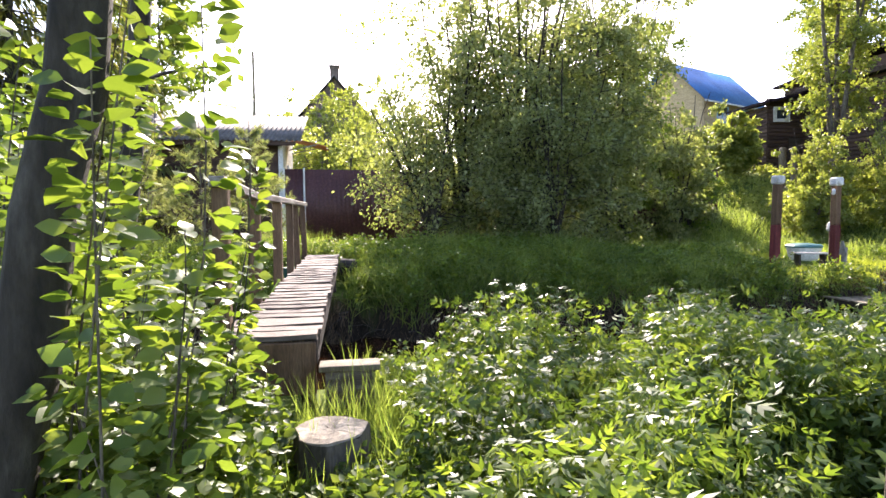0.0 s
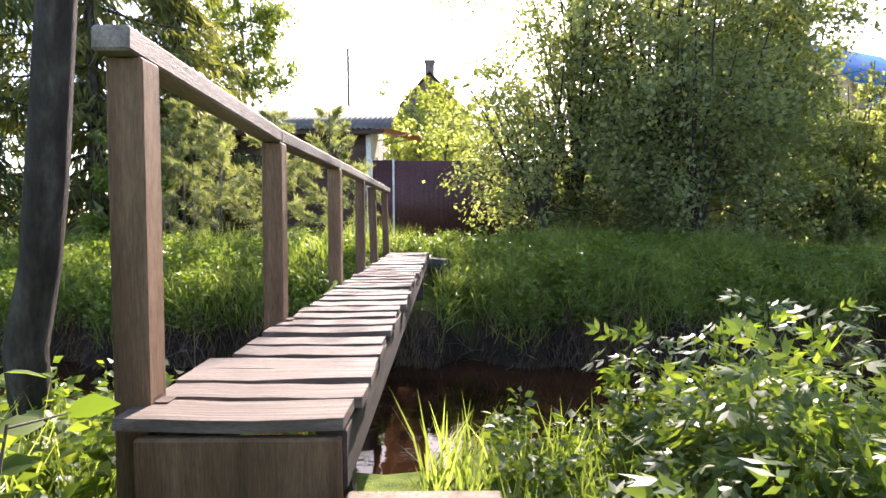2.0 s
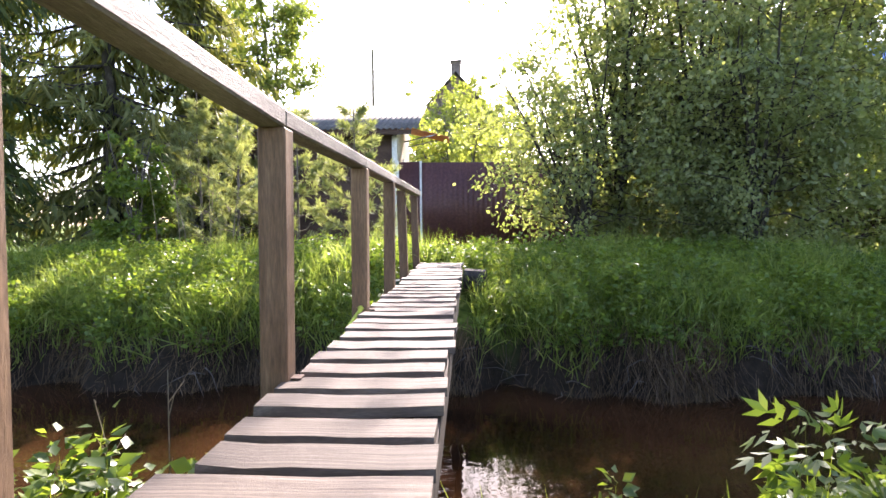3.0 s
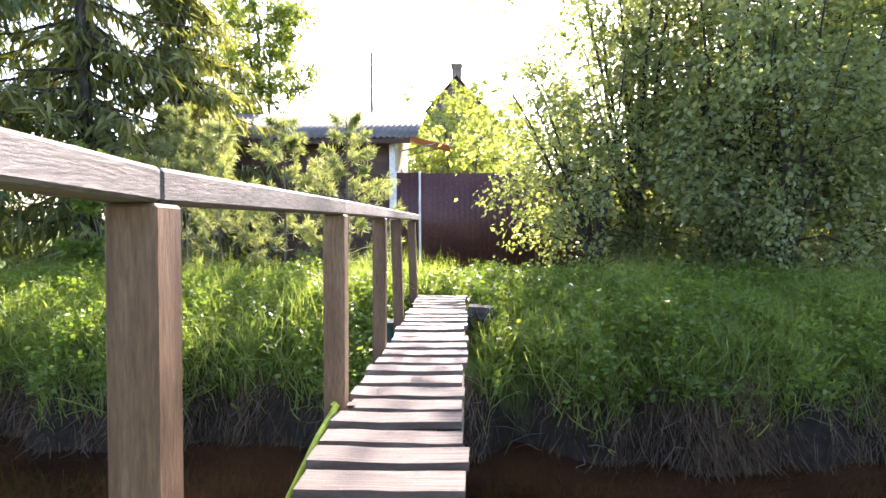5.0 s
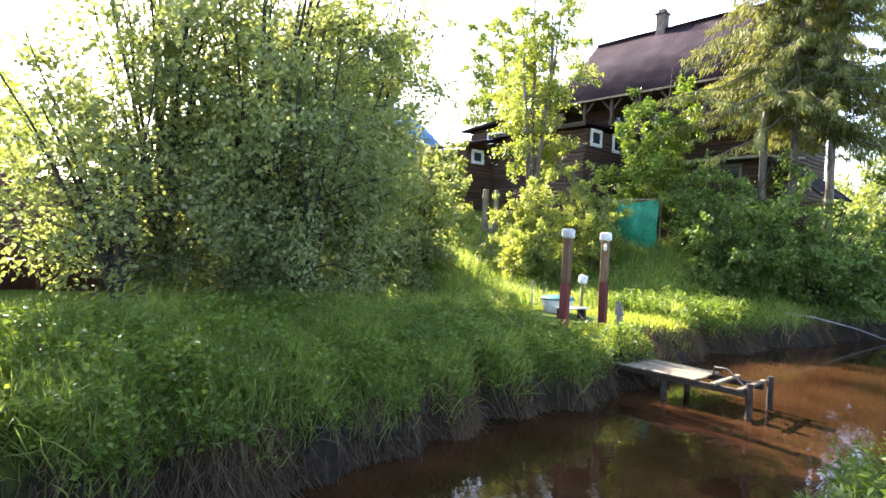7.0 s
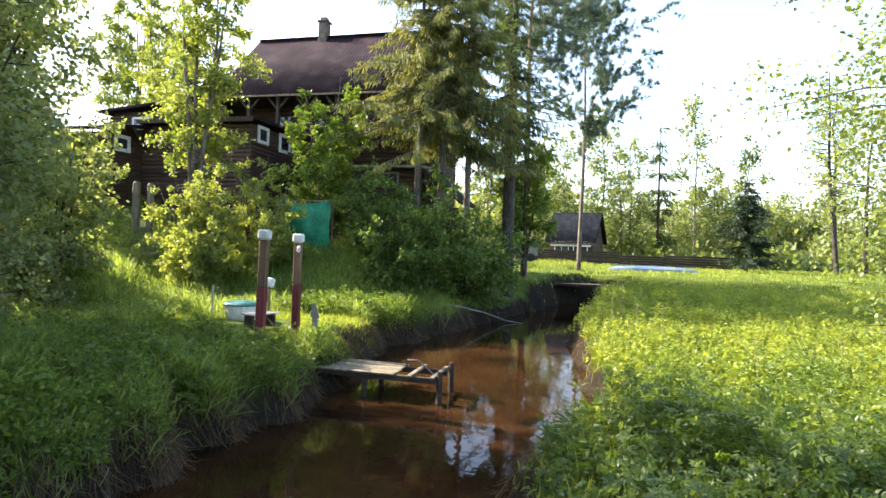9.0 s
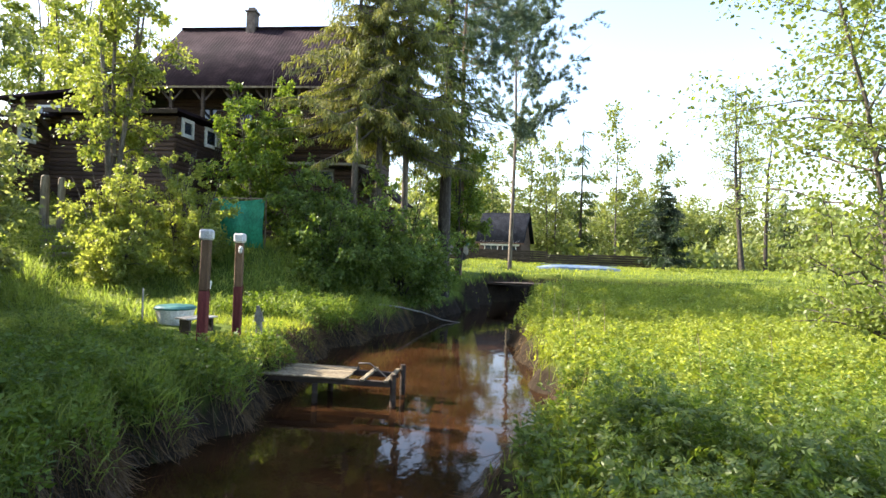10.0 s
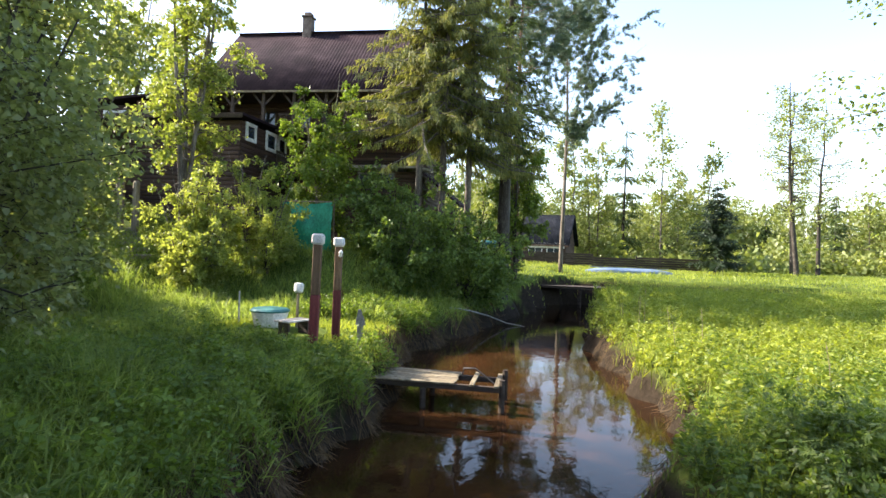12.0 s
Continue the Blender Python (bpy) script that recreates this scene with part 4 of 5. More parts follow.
    for x in (-2.1, -0.4, 1.25, 2.95, 4.6, 6.3):
        p = part("gallery_post", box_bm(x - 0.08, 2.82, 7.93 if x < 0 else 7.742, x + 0.08, 2.98, 9.65, 0.008), M_BEAM, h)
        for s in (-1, 1):
            part("brace", box_bm(-0.05, 2.85, 0, 0.05, 2.95, 0.75, 0.005, m=pose(x + s * 0.09, 0, 9.05, 0, s * 42, 0)), M_BEAM, p)
    part("railing", box_bm(0.4, 2.83, 8.5, 7.6, 2.93, 8.58, 0.005), M_BEAM, h)
    for k in range(34):
        x = 0.55 + k * 0.21
        part("baluster", box_bm(x - 0.025, 2.86, 7.742, x + 0.025, 2.9, 8.498, 0), M_BEAM, h)
    window(h, pose(-1.5, 4.83, 8.2), 0.9, 1.0, M_BEAM, 1, 0.09)
    window(h, pose(0.5, 4.83, 8.2), 0.9, 1.0, M_BEAM, 1, 0.09)
    # annex with a low roof
    wall(-6.2, 0.0, 0.0, 0.0, 1.4, 7.62)
    wall(0.0, 0.0, 0.0, 4.86, 1.4, 7.62)
    slab("annex_roof", -6.2, -0.45, 0.34, 4.88, 7.62, 7.72, 7.8, M_ROOF, "low brown annex roof")
    part("roof_edge", box_bm(-6.2, -0.5, 7.6, 0.34, -0.455, 7.8, 0.006), M_BEAM, h)
    for y, z, w, t in ((0.36, 6.75, 0.98, 0.87), (2.35, 6.65, 1.15, 0.98), (3.68, 6.65, 1.0, 0.98)):
        window(h, pose(0.07, y, z, 0, 0, 90), w, t, M_WHITE, 0, 0.16)
    # small balcony under the annex windows
    part("balcony_floor", box_bm(0.08, 1.6, 5.5, 1.1, 4.8, 5.6, 0.005), M_BEAM, h)
    part("balcony_rail", box_bm(1.0, 1.6, 6.42, 1.08, 4.8, 6.5, 0.005), M_BEAM, h)
    for k in range(16):
        y = 1.65 + k * 0.205
        part("baluster", box_bm(1.02, y - 0.04, 5.602, 1.06, y + 0.04, 6.418, 0), M_BEAM, h)
    # upper north wing with a roof that rises towards the main block
    wall(-11.2, 3.0, -3.65, 3.0, 6.5, 8.85)
    wall(-11.2, 7.8, -11.2, 3.2, 5.0, 8.85)
    part("wall", box_bm(-11.1, 7.8, 5.0, -3.7, 7.95, 8.85, 0), M_LOG, h)
    slab("wing_roof", -11.7, 2.5, -4.25, 8.3, 8.98, 9.68, 9.2, M_ROOF, "low rusty roof of the north wing")
    part("wall", box_bm(-11.0, 3.1, 8.86, -7.8, 3.2, 9.1, 0), M_LOG, h)
    part("wall", box_bm(-7.79, 3.1, 8.86, -3.7, 3.2, 9.35, 0), M_LOG, h)
    window(h, pose(-9.6, 2.93, 8.05), 1.35, 0.72, M_WHITE, 2, 0.11)
    window(h, pose(-7.0, 2.93, 8.05), 0.8, 0.72, M_WHITE, 0, 0.11)
    # store at the north end, its roof carried on over the yard door
    wall(-8.5, -2.1, -6.2, -2.1, 2.9, 6.9)
    wall(-6.2, -2.1, -6.2, -0.02, 2.9, 7.3)
    wall(-8.5, 3.0, -8.5, -1.9, 2.9, 6.9)
    slab("store_roof", -9.1, -2.55, -5.6, 2.95, 6.92, 6.96, 8.1, M_ROOF, "low brown store roof")
    window(h, pose(-6.13, -1.85, 6.05, 0, 0, 90), 0.95, 0.8, M_WHITE, 0, 0.17)
    part("roof_brace", box_bm(-0.06, -0.06, 0, 0.06, 0.06, 1.5, 0.008, m=pose(-5.75, -0.1, 6.3, 48, 0, 0)), M_BEAM, h, "slanting timber brace under the roof")
    part("yard_door", box_bm(-6.12, -0.95, 3.2, -6.07, -0.15, 5.2, 0.01), M_BEAM, h, "dark plank yard door")
    # lower storey on the garden side
    wall(4.0, 1.0, 8.1, 1.0, 1.2, 5.5)
    wall(8.1, 1.2, 8.1, 4.86, 1.2, 5.5)
    wall(4.0, 4.86, 4.0, 1.2, 1.2, 5.5)
    slab("porch_roof", 3.6, 0.35, 8.3, 4.88, 5.56, 5.56, 6.0, M_GREYWOOD, "weathered plank canopy", 0.1)
    slab("lean_to_roof", 8.32, 0.4, 10.2, 4.6, 5.5, 3.95, 5.55, M_ROOF, "low brown lean-to roof", 0.1)
    wall(8.3, 1.3, 9.9, 1.3, 0.8, 3.85)
    window(h, pose(5.4, 0.93, 4.7), 1.75, 0.72, M_GREYWOOD, 1, 0.09)


build_house()


# ---- things on the far bank ----
def bollard(x, y, tall, lean, bulb):
    z = hz(x, y)
    p = thing("bollard_light", "post painted dull red below with a pale plaster cap", "post", "paired posts on the bank", (x, y, z))
    m = pose(0, 0, 0, lean[0], lean[1], 12)
    cut = tall * 0.5
    part("lower_shaft", box_bm(-0.09, -0.08, -0.3, 0.09, 0.08, cut, 0.014, m=m), M_RED, p, "dull red lower shaft")
    part("upper_shaft", box_bm(-0.086, -0.076, cut + 0.002, 0.086, 0.076, tall - 0.2, 0.014, m=m), M_POST, p, "bare brown weathered upper shaft")
    bm = box_bm(-0.12, -0.11, tall - 0.2, 0.12, 0.11, tall, 0.035, m=m)
    part("cap", bm, M_CONC, p, "pale plaster cap")
    if bulb:
        part("insulator", lathe_bm([(0.015, 0), (0.04, 0.03), (0.035, 0.08), (0.045, 0.11), (0.02, 0.15)], 10), M_WHITE, p, "white porcelain insulator").matrix_basis = pose(-0.14, -0.08, tall - 0.42, 12, -10, 0)
    wire = tubes("wire", [([(0, -0.1, cut + 0.05), (0.06, -0.105, cut - 0.1), (0.095, -0.09, cut - 0.28)], [0.007] * 3)], 5)
    finish("wire", wire, M_RED, p)


bollard(9.5, 11.9, 2.24, (0.5, 1.0), False)
bollard(11.25, 12.1, 2.25, (0, 0.2), True)


def bank_things():
    x, y = 12.15, 14.05
    t = thing("tub", "white round tub with a faded teal lid on the grass", "tub", at=(x, y, hz(x, y)))
    part("body", lathe_bm([(0.3, -0.05), (0.36, 0.05), (0.42, 0.3), (0.43, 0.34)], 20), M_WHITE, t, smooth=False)
    part("lid", lathe_bm([(0.45, 0.342), (0.46, 0.38), (0.4, 0.42), (0.15, 0.45)], 20), M_TEAL, t, "faded teal lid")
    b = thing("low_bench", "small weathered plank bench beside the tub", "bench", at=(11.6, 13.2, hz(11.6, 13.2)), rz=-20)
    for k in range(3):
        part("slat", box_bm(-0.4, -0.21 + k * 0.145, 0.3, 0.4, -0.075 + k * 0.145, 0.335, 0.006), M_GREYWOOD, b)
    for sx in (-0.33, 0.27):
        part("leg", box_bm(sx, -0.15, -0.1, sx + 0.06, 0.15, 0.298, 0.005), M_BEAM, b)
    p = thing("floodlight", "grey lamp head tilted on a short pole", "lamp", at=(12.45, 13.5, hz(12.45, 13.5)))
    part("pole", cyl_bm(0.04, 0.035, -0.2, 0.85, 8), M_POLE, p)
    part("lamp_head", lathe_bm([(0.07, 0), (0.11, 0.03), (0.12, 0.2), (0.08, 0.23)], 14), M_CONC, p, "pale lamp head").matrix_basis = pose(0, 0, 0.83, 0, 14, 0)
    s = thing("garden_stake", "pale pointed wooden stake in the grass", "stake", at=(10.9, 11.45, hz(10.9, 11.45)))
    part("stake_board", box_bm(-0.03, -0.06, -0.2, 0.03, 0.06, 0.66, 0.004), M_GREYWOOD, s)
    bm = box_bm(-0.06, -0.13, 0.48, -0.032, 0.09, 0.8, 0.004)
    for v in bm.verts:
        if v.co.z > 0.7:
            v.co.y = v.co.y * 0.25 + 0.02
    part("arrow_board", bm, M_GREYWOOD, s)
    r = thing("thin_rod", "thin grey iron rod standing in the grass", "rod", at=(11.9, 14.7, hz(11.9, 14.7)))
    part("shaft", cyl_bm(0.025, 0.02, -0.2, 0.8, 7), M_METAL, r)


bank_things()


def build_dock(x0, x1, y0, y1, z, label, open_end=True, top=None):
    d = thing("landing_stage", label, "dock")
    rng = random.Random(7)
    for x in (x0 + 0.08, x1 - 0.16):
        part("bearer", box_bm(x, y0, z - 0.14, x + 0.08, y1, z - 0.034, 0.008), M_BEAM, d)
    y = y0 + (0.85 if open_end else 0.0)
    n = max(3, int((x1 - x0) / 0.16))
    w = (x1 - x0) / n
    for k in range(n):
        x = x0 + k * w
        part("plank", box_bm(x + 0.004, y + rng.uniform(-0.05, 0.02), z - 0.032, x + w - 0.004, y1 + rng.uniform(-0.03, 0.05), z + rng.uniform(-0.002, 0.004), 0.005), top or M_GREYWOOD, d)
    if open_end:
        for yy in (y0, y0 + 0.45):
            part("cross_bar", box_bm(x0 - 0.05, yy, z - 0.03, x1 + 0.05, yy + 0.09, z + 0.015, 0.006), M_POLE, d)
    for x in (x0 + 0.05, x1 - 0.05):
        for yy in (y0 + 0.02, (y0 + y1) / 2):
            cap = z + (0.09 if yy < y0 + 0.1 else -0.142)
            # The piles' shade under the deck is carried by the darkened beam colour.
            part("support_post", cyl_bm(0.06, 0.055, WATER_Z - 0.6, cap, 9, x=x + (0.1 if cap > z else 0), y=yy - (0.07 if cap > z else 0)), M_BEAM, d, "wet pile darkened for the shade under the deck")
    return d


build_dock(9.9, 10.95, 8.5, 11.3, -0.45, "small weathered plank landing stage with an unfinished end", True, M_POLE)
build_dock(33.2, 34.8, 3.2, 7.8, 0.22, "low dark plank jetty across the end of the stream", False, M_BEAM)
hose = finish("rubber_hose", tubes("rubber_hose", [([(10.5, 9.25, -0.42), (10.5, 9.22, -0.28), (10.48, 9.0, -0.27), (10.4, 8.8, -0.38), (10.3, 8.6, -0.5)], [0.02] * 5)], 7), M_RUBBER, smooth=True)
tagged(hose, "black hose looped over the landing stage", "hose")
stick = finish("fallen_branch", tubes("fallen_branch", [([(19.57, 10.94, -0.03), (20.42, 10.35, -0.18), (21.95, 9.75, -0.5), (22.76, 9.06, -0.84), (23.0, 8.3, -0.97)], [0.03, 0.028, 0.026, 0.022, 0.015])], 6), M_GREYWOOD, smooth=True)
tagged(stick, "pale bare branch lying in the stream", "branch")


def bridge_end():
    m = bmesh.new()
    bmesh.ops.create_cone(m, cap_ends=True, segments=12, radius1=0.17, radius2=0.15, depth=0.3, matrix=pose(-0.14, 11.85, 0.33, 90, 0, 80))
    t = part("log_end", m, M_DARKBARK, None, smooth=False)
    tagged(t, "dark round log end lying beside the deck", "log")
    p = part("prop", cyl_bm(0.09, 0.08, -0.5, 0.17, 9, x=-0.12, y=11.85), M_DARKBARK, None)
    tagged(p, "short dark prop under the log", "post")
    k = thing("bucket", "dark green plastic bucket in the grass", "bucket", at=(-1.2, 11.1, 0.1))
    part("body", lathe_bm([(0.11, 0), (0.14, 0.3), (0.15, 0.31)], 14), M_DARKGREEN, k)
    h = finish("garden_hose", tubes("garden_hose", [([(-1.05, 7.62, 0.56), (-0.98, 7.5, 0.58), (-1.02, 7.3, 0.5), (-1.1, 7.1, 0.3), (-1.13, 6.95, 0.0), (-1.12, 6.9, -0.5), (-1.1, 6.85, -1.0)], [0.018] * 7)], 7), M_HOSE, smooth=True)
    tagged(h, "yellow-green hose hanging from the bridge", "hose")


bridge_end()


def build_tarp():
    t = thing("tarp", "green tarp sheet hung on a frame by the bushes", "tarp", at=(20.5, 16.8, 1.4))
    nx, nz = 16, 12
    v = []
    for k in range(2):
        for i in range(nx + 1):
            for j in range(nz + 1):
                u, w = i / nx, j / nz
                v.append((0.06 * math.sin(u * 9 + w * 3) + 0.05 * math.sin(w * 7 + u * 2) + 0.012 * k, 1.0 - 2.05 * u, 0.2 + 2.05 * w - 0.08 * math.sin(math.pi * u) * w))
    f = []
    row = nz + 1
    o = (nx + 1) * row
    for i in range(nx):
        for j in range(nz):
            a = i * row + j
            f += [(a, a + row, a + row + 1, a + 1), (o + a, o + a + 1, o + a + row + 1, o + a + row)]
    finish("sheet", np_mesh("sheet", v, f), M_TARP, t, smooth=True)
    for y in (1.02, -1.08):
        part("upright", cyl_bm(0.035, 0.03, -0.6, 2.4, 7, x=0.09, y=y), M_POLE, t)
    part("top_bar", box_bm(0.07, -1.1, 2.24, 0.12, 1.05, 2.29, 0.004), M_POLE, t)


build_tarp()
for x, y, tall, r in ((20.0, 24.45, 1.95, 0.17), (20.0, 23.75, 2.15, 0.14)):
    g = thing("gate_post", "rough thick grey gate post at the top of the path", "post", "posts by the path", (x, y, hz(x, y)))
    part("shaft", lathe_bm([(r * 1.05, -0.3), (r, 0.2), (r * 0.92, tall * 0.5), (r * 0.98, tall * 0.8), (r * 0.85, tall - 0.06), (r * 0.6, tall)], 11), M_POLE, g)
for k in range(6):
    x, y = 17.9 + k * 0.4, 21.9 + k * 0.48
    s = part("path_step", box_bm(-0.5, -0.16, -0.12, 0.5, 0.16, 0.05, 0.02), M_STONE)
    s.matrix_world = pose(x, y, hz(x, y) + 0.05, 2 - k, k % 3 - 1, -24 + 5 * (k % 2))
    tagged(s, "worn plank step of the grassy path uphill", "step", "steps of the path")

# ---- across the lawn ----
hut = gable_house("garden_hut", "small dark garden hut with a steep slate roof", (52.5, 9.4, hz(52, 8) + 0.35), -106, 3.9, 3.4, 1.5, 4.0, M_LOG, M_DKSLATE, 0.35, 0.14, ((0.5, 0.5, 1.3, 0.7), (2.2, 0.5, 1.3, 0.7)))

part("white_panel", box_bm(0.1, -0.1, 0.95, 3.8, -0.06, 1.4, 0.005), M_WHITE, hut, "white board under the eave")


def lawn_things():
    f = thing("paling_fence", "low dark board fence along the lawn's edge", "fence")
    pts = [(49.5, 12.0), (49.3, 7.5), (49.0, 3.5), (49.0, 0.0), (48.8, -5.0)]
    for (ax, ay), (bx, by) in zip(pts, pts[1:]):
        z = hz(ax, ay)
        n = 5
        for k in range(n):
            d = Vector((bx - ax, by - ay))
            part("board", box_bm(0, -0.02, z + 0.02 + k * 0.19, d.length, 0.02, z + 0.19 + k * 0.19, 0.005, m=pose(ax, ay, 0, 0, 0, math.degrees(math.atan2(d.y, d.x)))), M_BEAM, f)
        part("fence_post", box_bm(ax - 0.06, ay - 0.06, z - 0.3, ax + 0.06, ay + 0.06, z + 1.05, 0.01), M_BEAM, f)
    b = thing("upturned_boat", "long pale blue upturned boat on the lawn", "boat", at=(42.0, 1.6, hz(42, 1.6)), rz=-88)
    bm = bmesh.new()
    rings = []
    for i in range(13):
        u = i / 12
        half = 0.55 * (1 - abs(2 * u - 1) ** 4) + 0.04
        rings.append([bm.verts.new((-3.0 + 6.0 * u, half * math.cos(a), 0.03 + 0.36 * (0.35 + 0.65 * half / 0.59) * math.sin(a) ** 0.7)) for a in np.linspace(0, math.pi, 9)])
    for a, c in zip(rings, rings[1:]):
        for i in range(8):
            bm.faces.new((a[i], c[i], c[i + 1], a[i + 1]))
        bm.faces.new((a[8], c[8], c[0], a[0]))
    bm.faces.new(rings[0])
    bm.faces.new(rings[-1][::-1])
    bmesh.ops.recalc_face_normals(bm, faces=bm.faces)
    part("hull", bm, M_PALEBLUE, b)
    part("keel", box_bm(-2.7, -0.03, 0.37, 2.7, 0.03, 0.42, 0.005), M_PALEBLUE, b)
    c = thing("covered_trailer", "white trailer under a turquoise cover beyond the trees", "trailer", at=(46.5, 11.3, hz(46.5, 11.3)), rz=10)
    part("body", box_bm(-0.9, -1.3, 0.4, 0.9, 1.3, 1.2, 0.06), M_GREYWOOD, c)
    part("cover", box_bm(-0.95, -1.35, 1.202, 0.95, 1.35, 1.7, 0.12), M_TEAL, c, "turquoise cover")
    for y in (-0.8, 0.8):
        for x in (-0.95, 0.8):
            w = cyl_bm(0.3, 0.3, -0.08, 0.08, 14)
            bmesh.ops.transform(w, matrix=pose(x + 0.07, y, 0.3, 0, 90, 0), verts=w.verts)
            part("wheel", w, M_RUBBER, c)


lawn_things()


# ---- plants: near bank ----
def ragged(x, y, rng, edge, inward, wide=0.9):
    """Thins plants out unevenly towards an edge: how far inside it they stand, against a wandering margin."""
    d = inward * edge
    wob = 0.5 + 0.35 * np.sin(x * 1.9 + 2.2 * np.sin(y * 1.3)) + 0.3 * np.sin(y * 2.7 + x)
    return rng.random(len(x)) < np.clip(d / wide - 0.4 * wob, 0, 1)


def near_keep(x, y, rng):
    path = np.abs(x + 0.05) < 0.42
    return clear_deck(x, y, rng) & ~(path & (y < 2.9))


def tub_clear(x, y, rng):
    return ~((x - 11.75) ** 2 / 1.1 + (y - 13.5) ** 2 / 0.9 < 1.0) & ~((np.abs(x - 10.75) < 0.4) & (np.abs(y - 11.4) < 0.3))


def lamp_patch(x, y):
    return (x > 9.2) & (x < 14.6) & (y > 11.0 + 0.3 * np.sin(x * 2.0)) & (y < 15.6 + 0.4 * np.sin(x * 1.7))


def slope_keep(x, y, rng):
    return tub_clear(x, y, rng) & ~lamp_patch(x, y)


def patch_keep(x, y, rng):
    return tub_clear(x, y, rng) & lamp_patch(x, y)


def bank_top(x, y, rng):
    """Grass stops above the bare undercut face of the bank."""
    return height(x, y) > -0.6 + 0.16 * np.sin(x * 4.3) + 0.1 * rng.normal(size=len(x))


def elder_keep(x, y, rng):
    return near_keep(x, y, rng) & ragged(x, y, rng, y - 0.9, 1, 1.2) & (y < 5.45) & ((x > 0.85) | (y < 4.0)) & (rng.random(len(x)) < 0.55 + 0.45 * np.sin(x * 2.7 + 1.3 * np.sin(y * 2.1)))


herb_field("elder_plants", "ground elder and nettles growing thick on the near bank", (0.3, 1.1, 6.4, 5.5), 1700, 0.78, 0.16, 34, L_NEAR, 11, elder_keep, PINNATE)
herb_field("low_plants", "low leafy herbs covering the near bank", (0.2, -1.5, 6.6, 6.2), 2200, 0.3, 0.09, 22, L_NEAR, 21, lambda x, y, r: near_keep(x, y, r) & ragged(x, y, r, y + 1.5, 1, 2.0), LEAF)
herb_field("shade_plants", "leafy herbs on the bank beside the path", (-6.5, -2.5, -0.45, 6.4), 1500, 0.55, 0.1, 30, L_NEAR, 19, lambda x, y, r: near_keep(x, y, r) & ragged(x, y, r, y + 2.5, 1, 2.5) & ragged(x, y, r, x + 6.5, 1, 2.5), LEAF)
herb_field("meadow_plants", "sunlit meadow herbs on the low bank", (6.0, -10, 30, 6.4), 7600, 0.45, 0.12, 20, L_MEADOW, 12, lambda x, y, r: ragged(x, y, r, y + 10, 1, 3.0) & ragged(x, y, r, 30 - x, 1, 4.0) & ragged(x, y, r, x - 6, 1, 1.0))
herb_field("nettle_plants", "taller leafy nettles along the low bank", (5.2, -3, 14, 6.3), 1500, 0.6, 0.12, 34, L_SHRUB, 22, lambda x, y, r: ragged(x, y, r, 14 - x, 1, 5.0) & ragged(x, y, r, y + 3, 1, 2.5), LANCE)
grass_field("yard_grass", "short trodden grass along the path", (-14, -9, 7, 6.6), 26000, 0.24, L_GRASS, 25, clear_deck, 1.6)
grass_field("near_grass", "long grass blades round the steps", (-2.5, 0.0, 1.2, 5.8), 7000, 0.55, L_GRASS, 13, near_keep)
grass_field("meadow_grass", "long sunlit meadow grass", (3.0, -12, 33, 5.9), 50000, 0.5, L_MEADOW, 14, None, 1.3)
grass_field("lawn_grass", "short rough lawn grass", (29, -20, 52, 10), 16000, 0.28, L_MEADOW, 15, None, 2.5)
# far bank
grass_field("bank_grass", "tall bright grass on the stream bank", (-9, 10.4, 9, 15.5), 46000, 0.52, L_GRASS, 16, lambda x, y, r: clear_deck(x, y, r) & bank_top(x, y, r), 1.0, 0.8, ARCH)
grass_field("slope_grass", "soft grass on the shaded slope", (3, 10.4, 23, 24), 48000, 0.54, L_GRASS, 17, lambda x, y, r: slope_keep(x, y, r) & bank_top(x, y, r), 1.0, 0.8, ARCH)
grass_field("fine_grass", "fine upright grass stems among the bank grass", (-9, 10.6, 12, 15.5), 26000, 0.7, L_GRASS, 28, lambda x, y, r: clear_deck(x, y, r) & bank_top(x, y, r) & slope_keep(x, y, r), 0.45, 0.45)
grass_field("short_grass", "short sunlit grass round the lamp posts", (9.0, 10.7, 14.8, 16.2), 11000, 0.2, L_MEADOW, 27, patch_keep, 1.4)
herb_field("bank_herbs", "leafy herbs among the bank grass", (-8, 10.5, 18, 14.5), 5200, 0.46, 0.1, 20, L_SHRUB, 18, lambda x, y, r: clear_deck(x, y, r) & slope_keep(x, y, r))
herb_field("slope_herbs", "broad-leaved herbs on the slope under the sallow", (4, 10.6, 13, 17), 1000, 0.42, 0.13, 18, L_DARK, 23, slope_keep, LANCE)
herb_field("hill_herbs", "leafy herbs and pale flowers along the uphill path", (16.5, 20.5, 23.5, 27.4), 900, 0.55, 0.13, 18, L_YSHRUB, 30, lambda x, y, r: np.abs((x - 18.9) - (y - 23.1) * 0.83) > 0.6)
herb_field("path_leaves", "broad glossy leaves of young shrubs beside the path", (-1.9, 1.7, -0.5, 3.5), 330, 0.78, 0.085, 34, L_NEAR, 31, near_keep, LEAF_FINE)
grass_field("log_grass", "short grass tufts round the stepping log", (-0.85, 2.8, 0.5, 3.95), 3200, 0.42, L_GRASS, 24, clear_deck)

grass_field("step_grass", "tall thin grass before the wooden step", (-0.5, 3.5, 0.3, 3.93), 700, 0.62, L_GRASS, 29, None, 0.7, 0.35)


def step_keep(x, y, rng):
    return ((x + 0.22) ** 2 + (y - 3.25) ** 2 > 0.24 ** 2) & ~((y > 3.92) & (np.abs(x + 0.15) < 0.3))


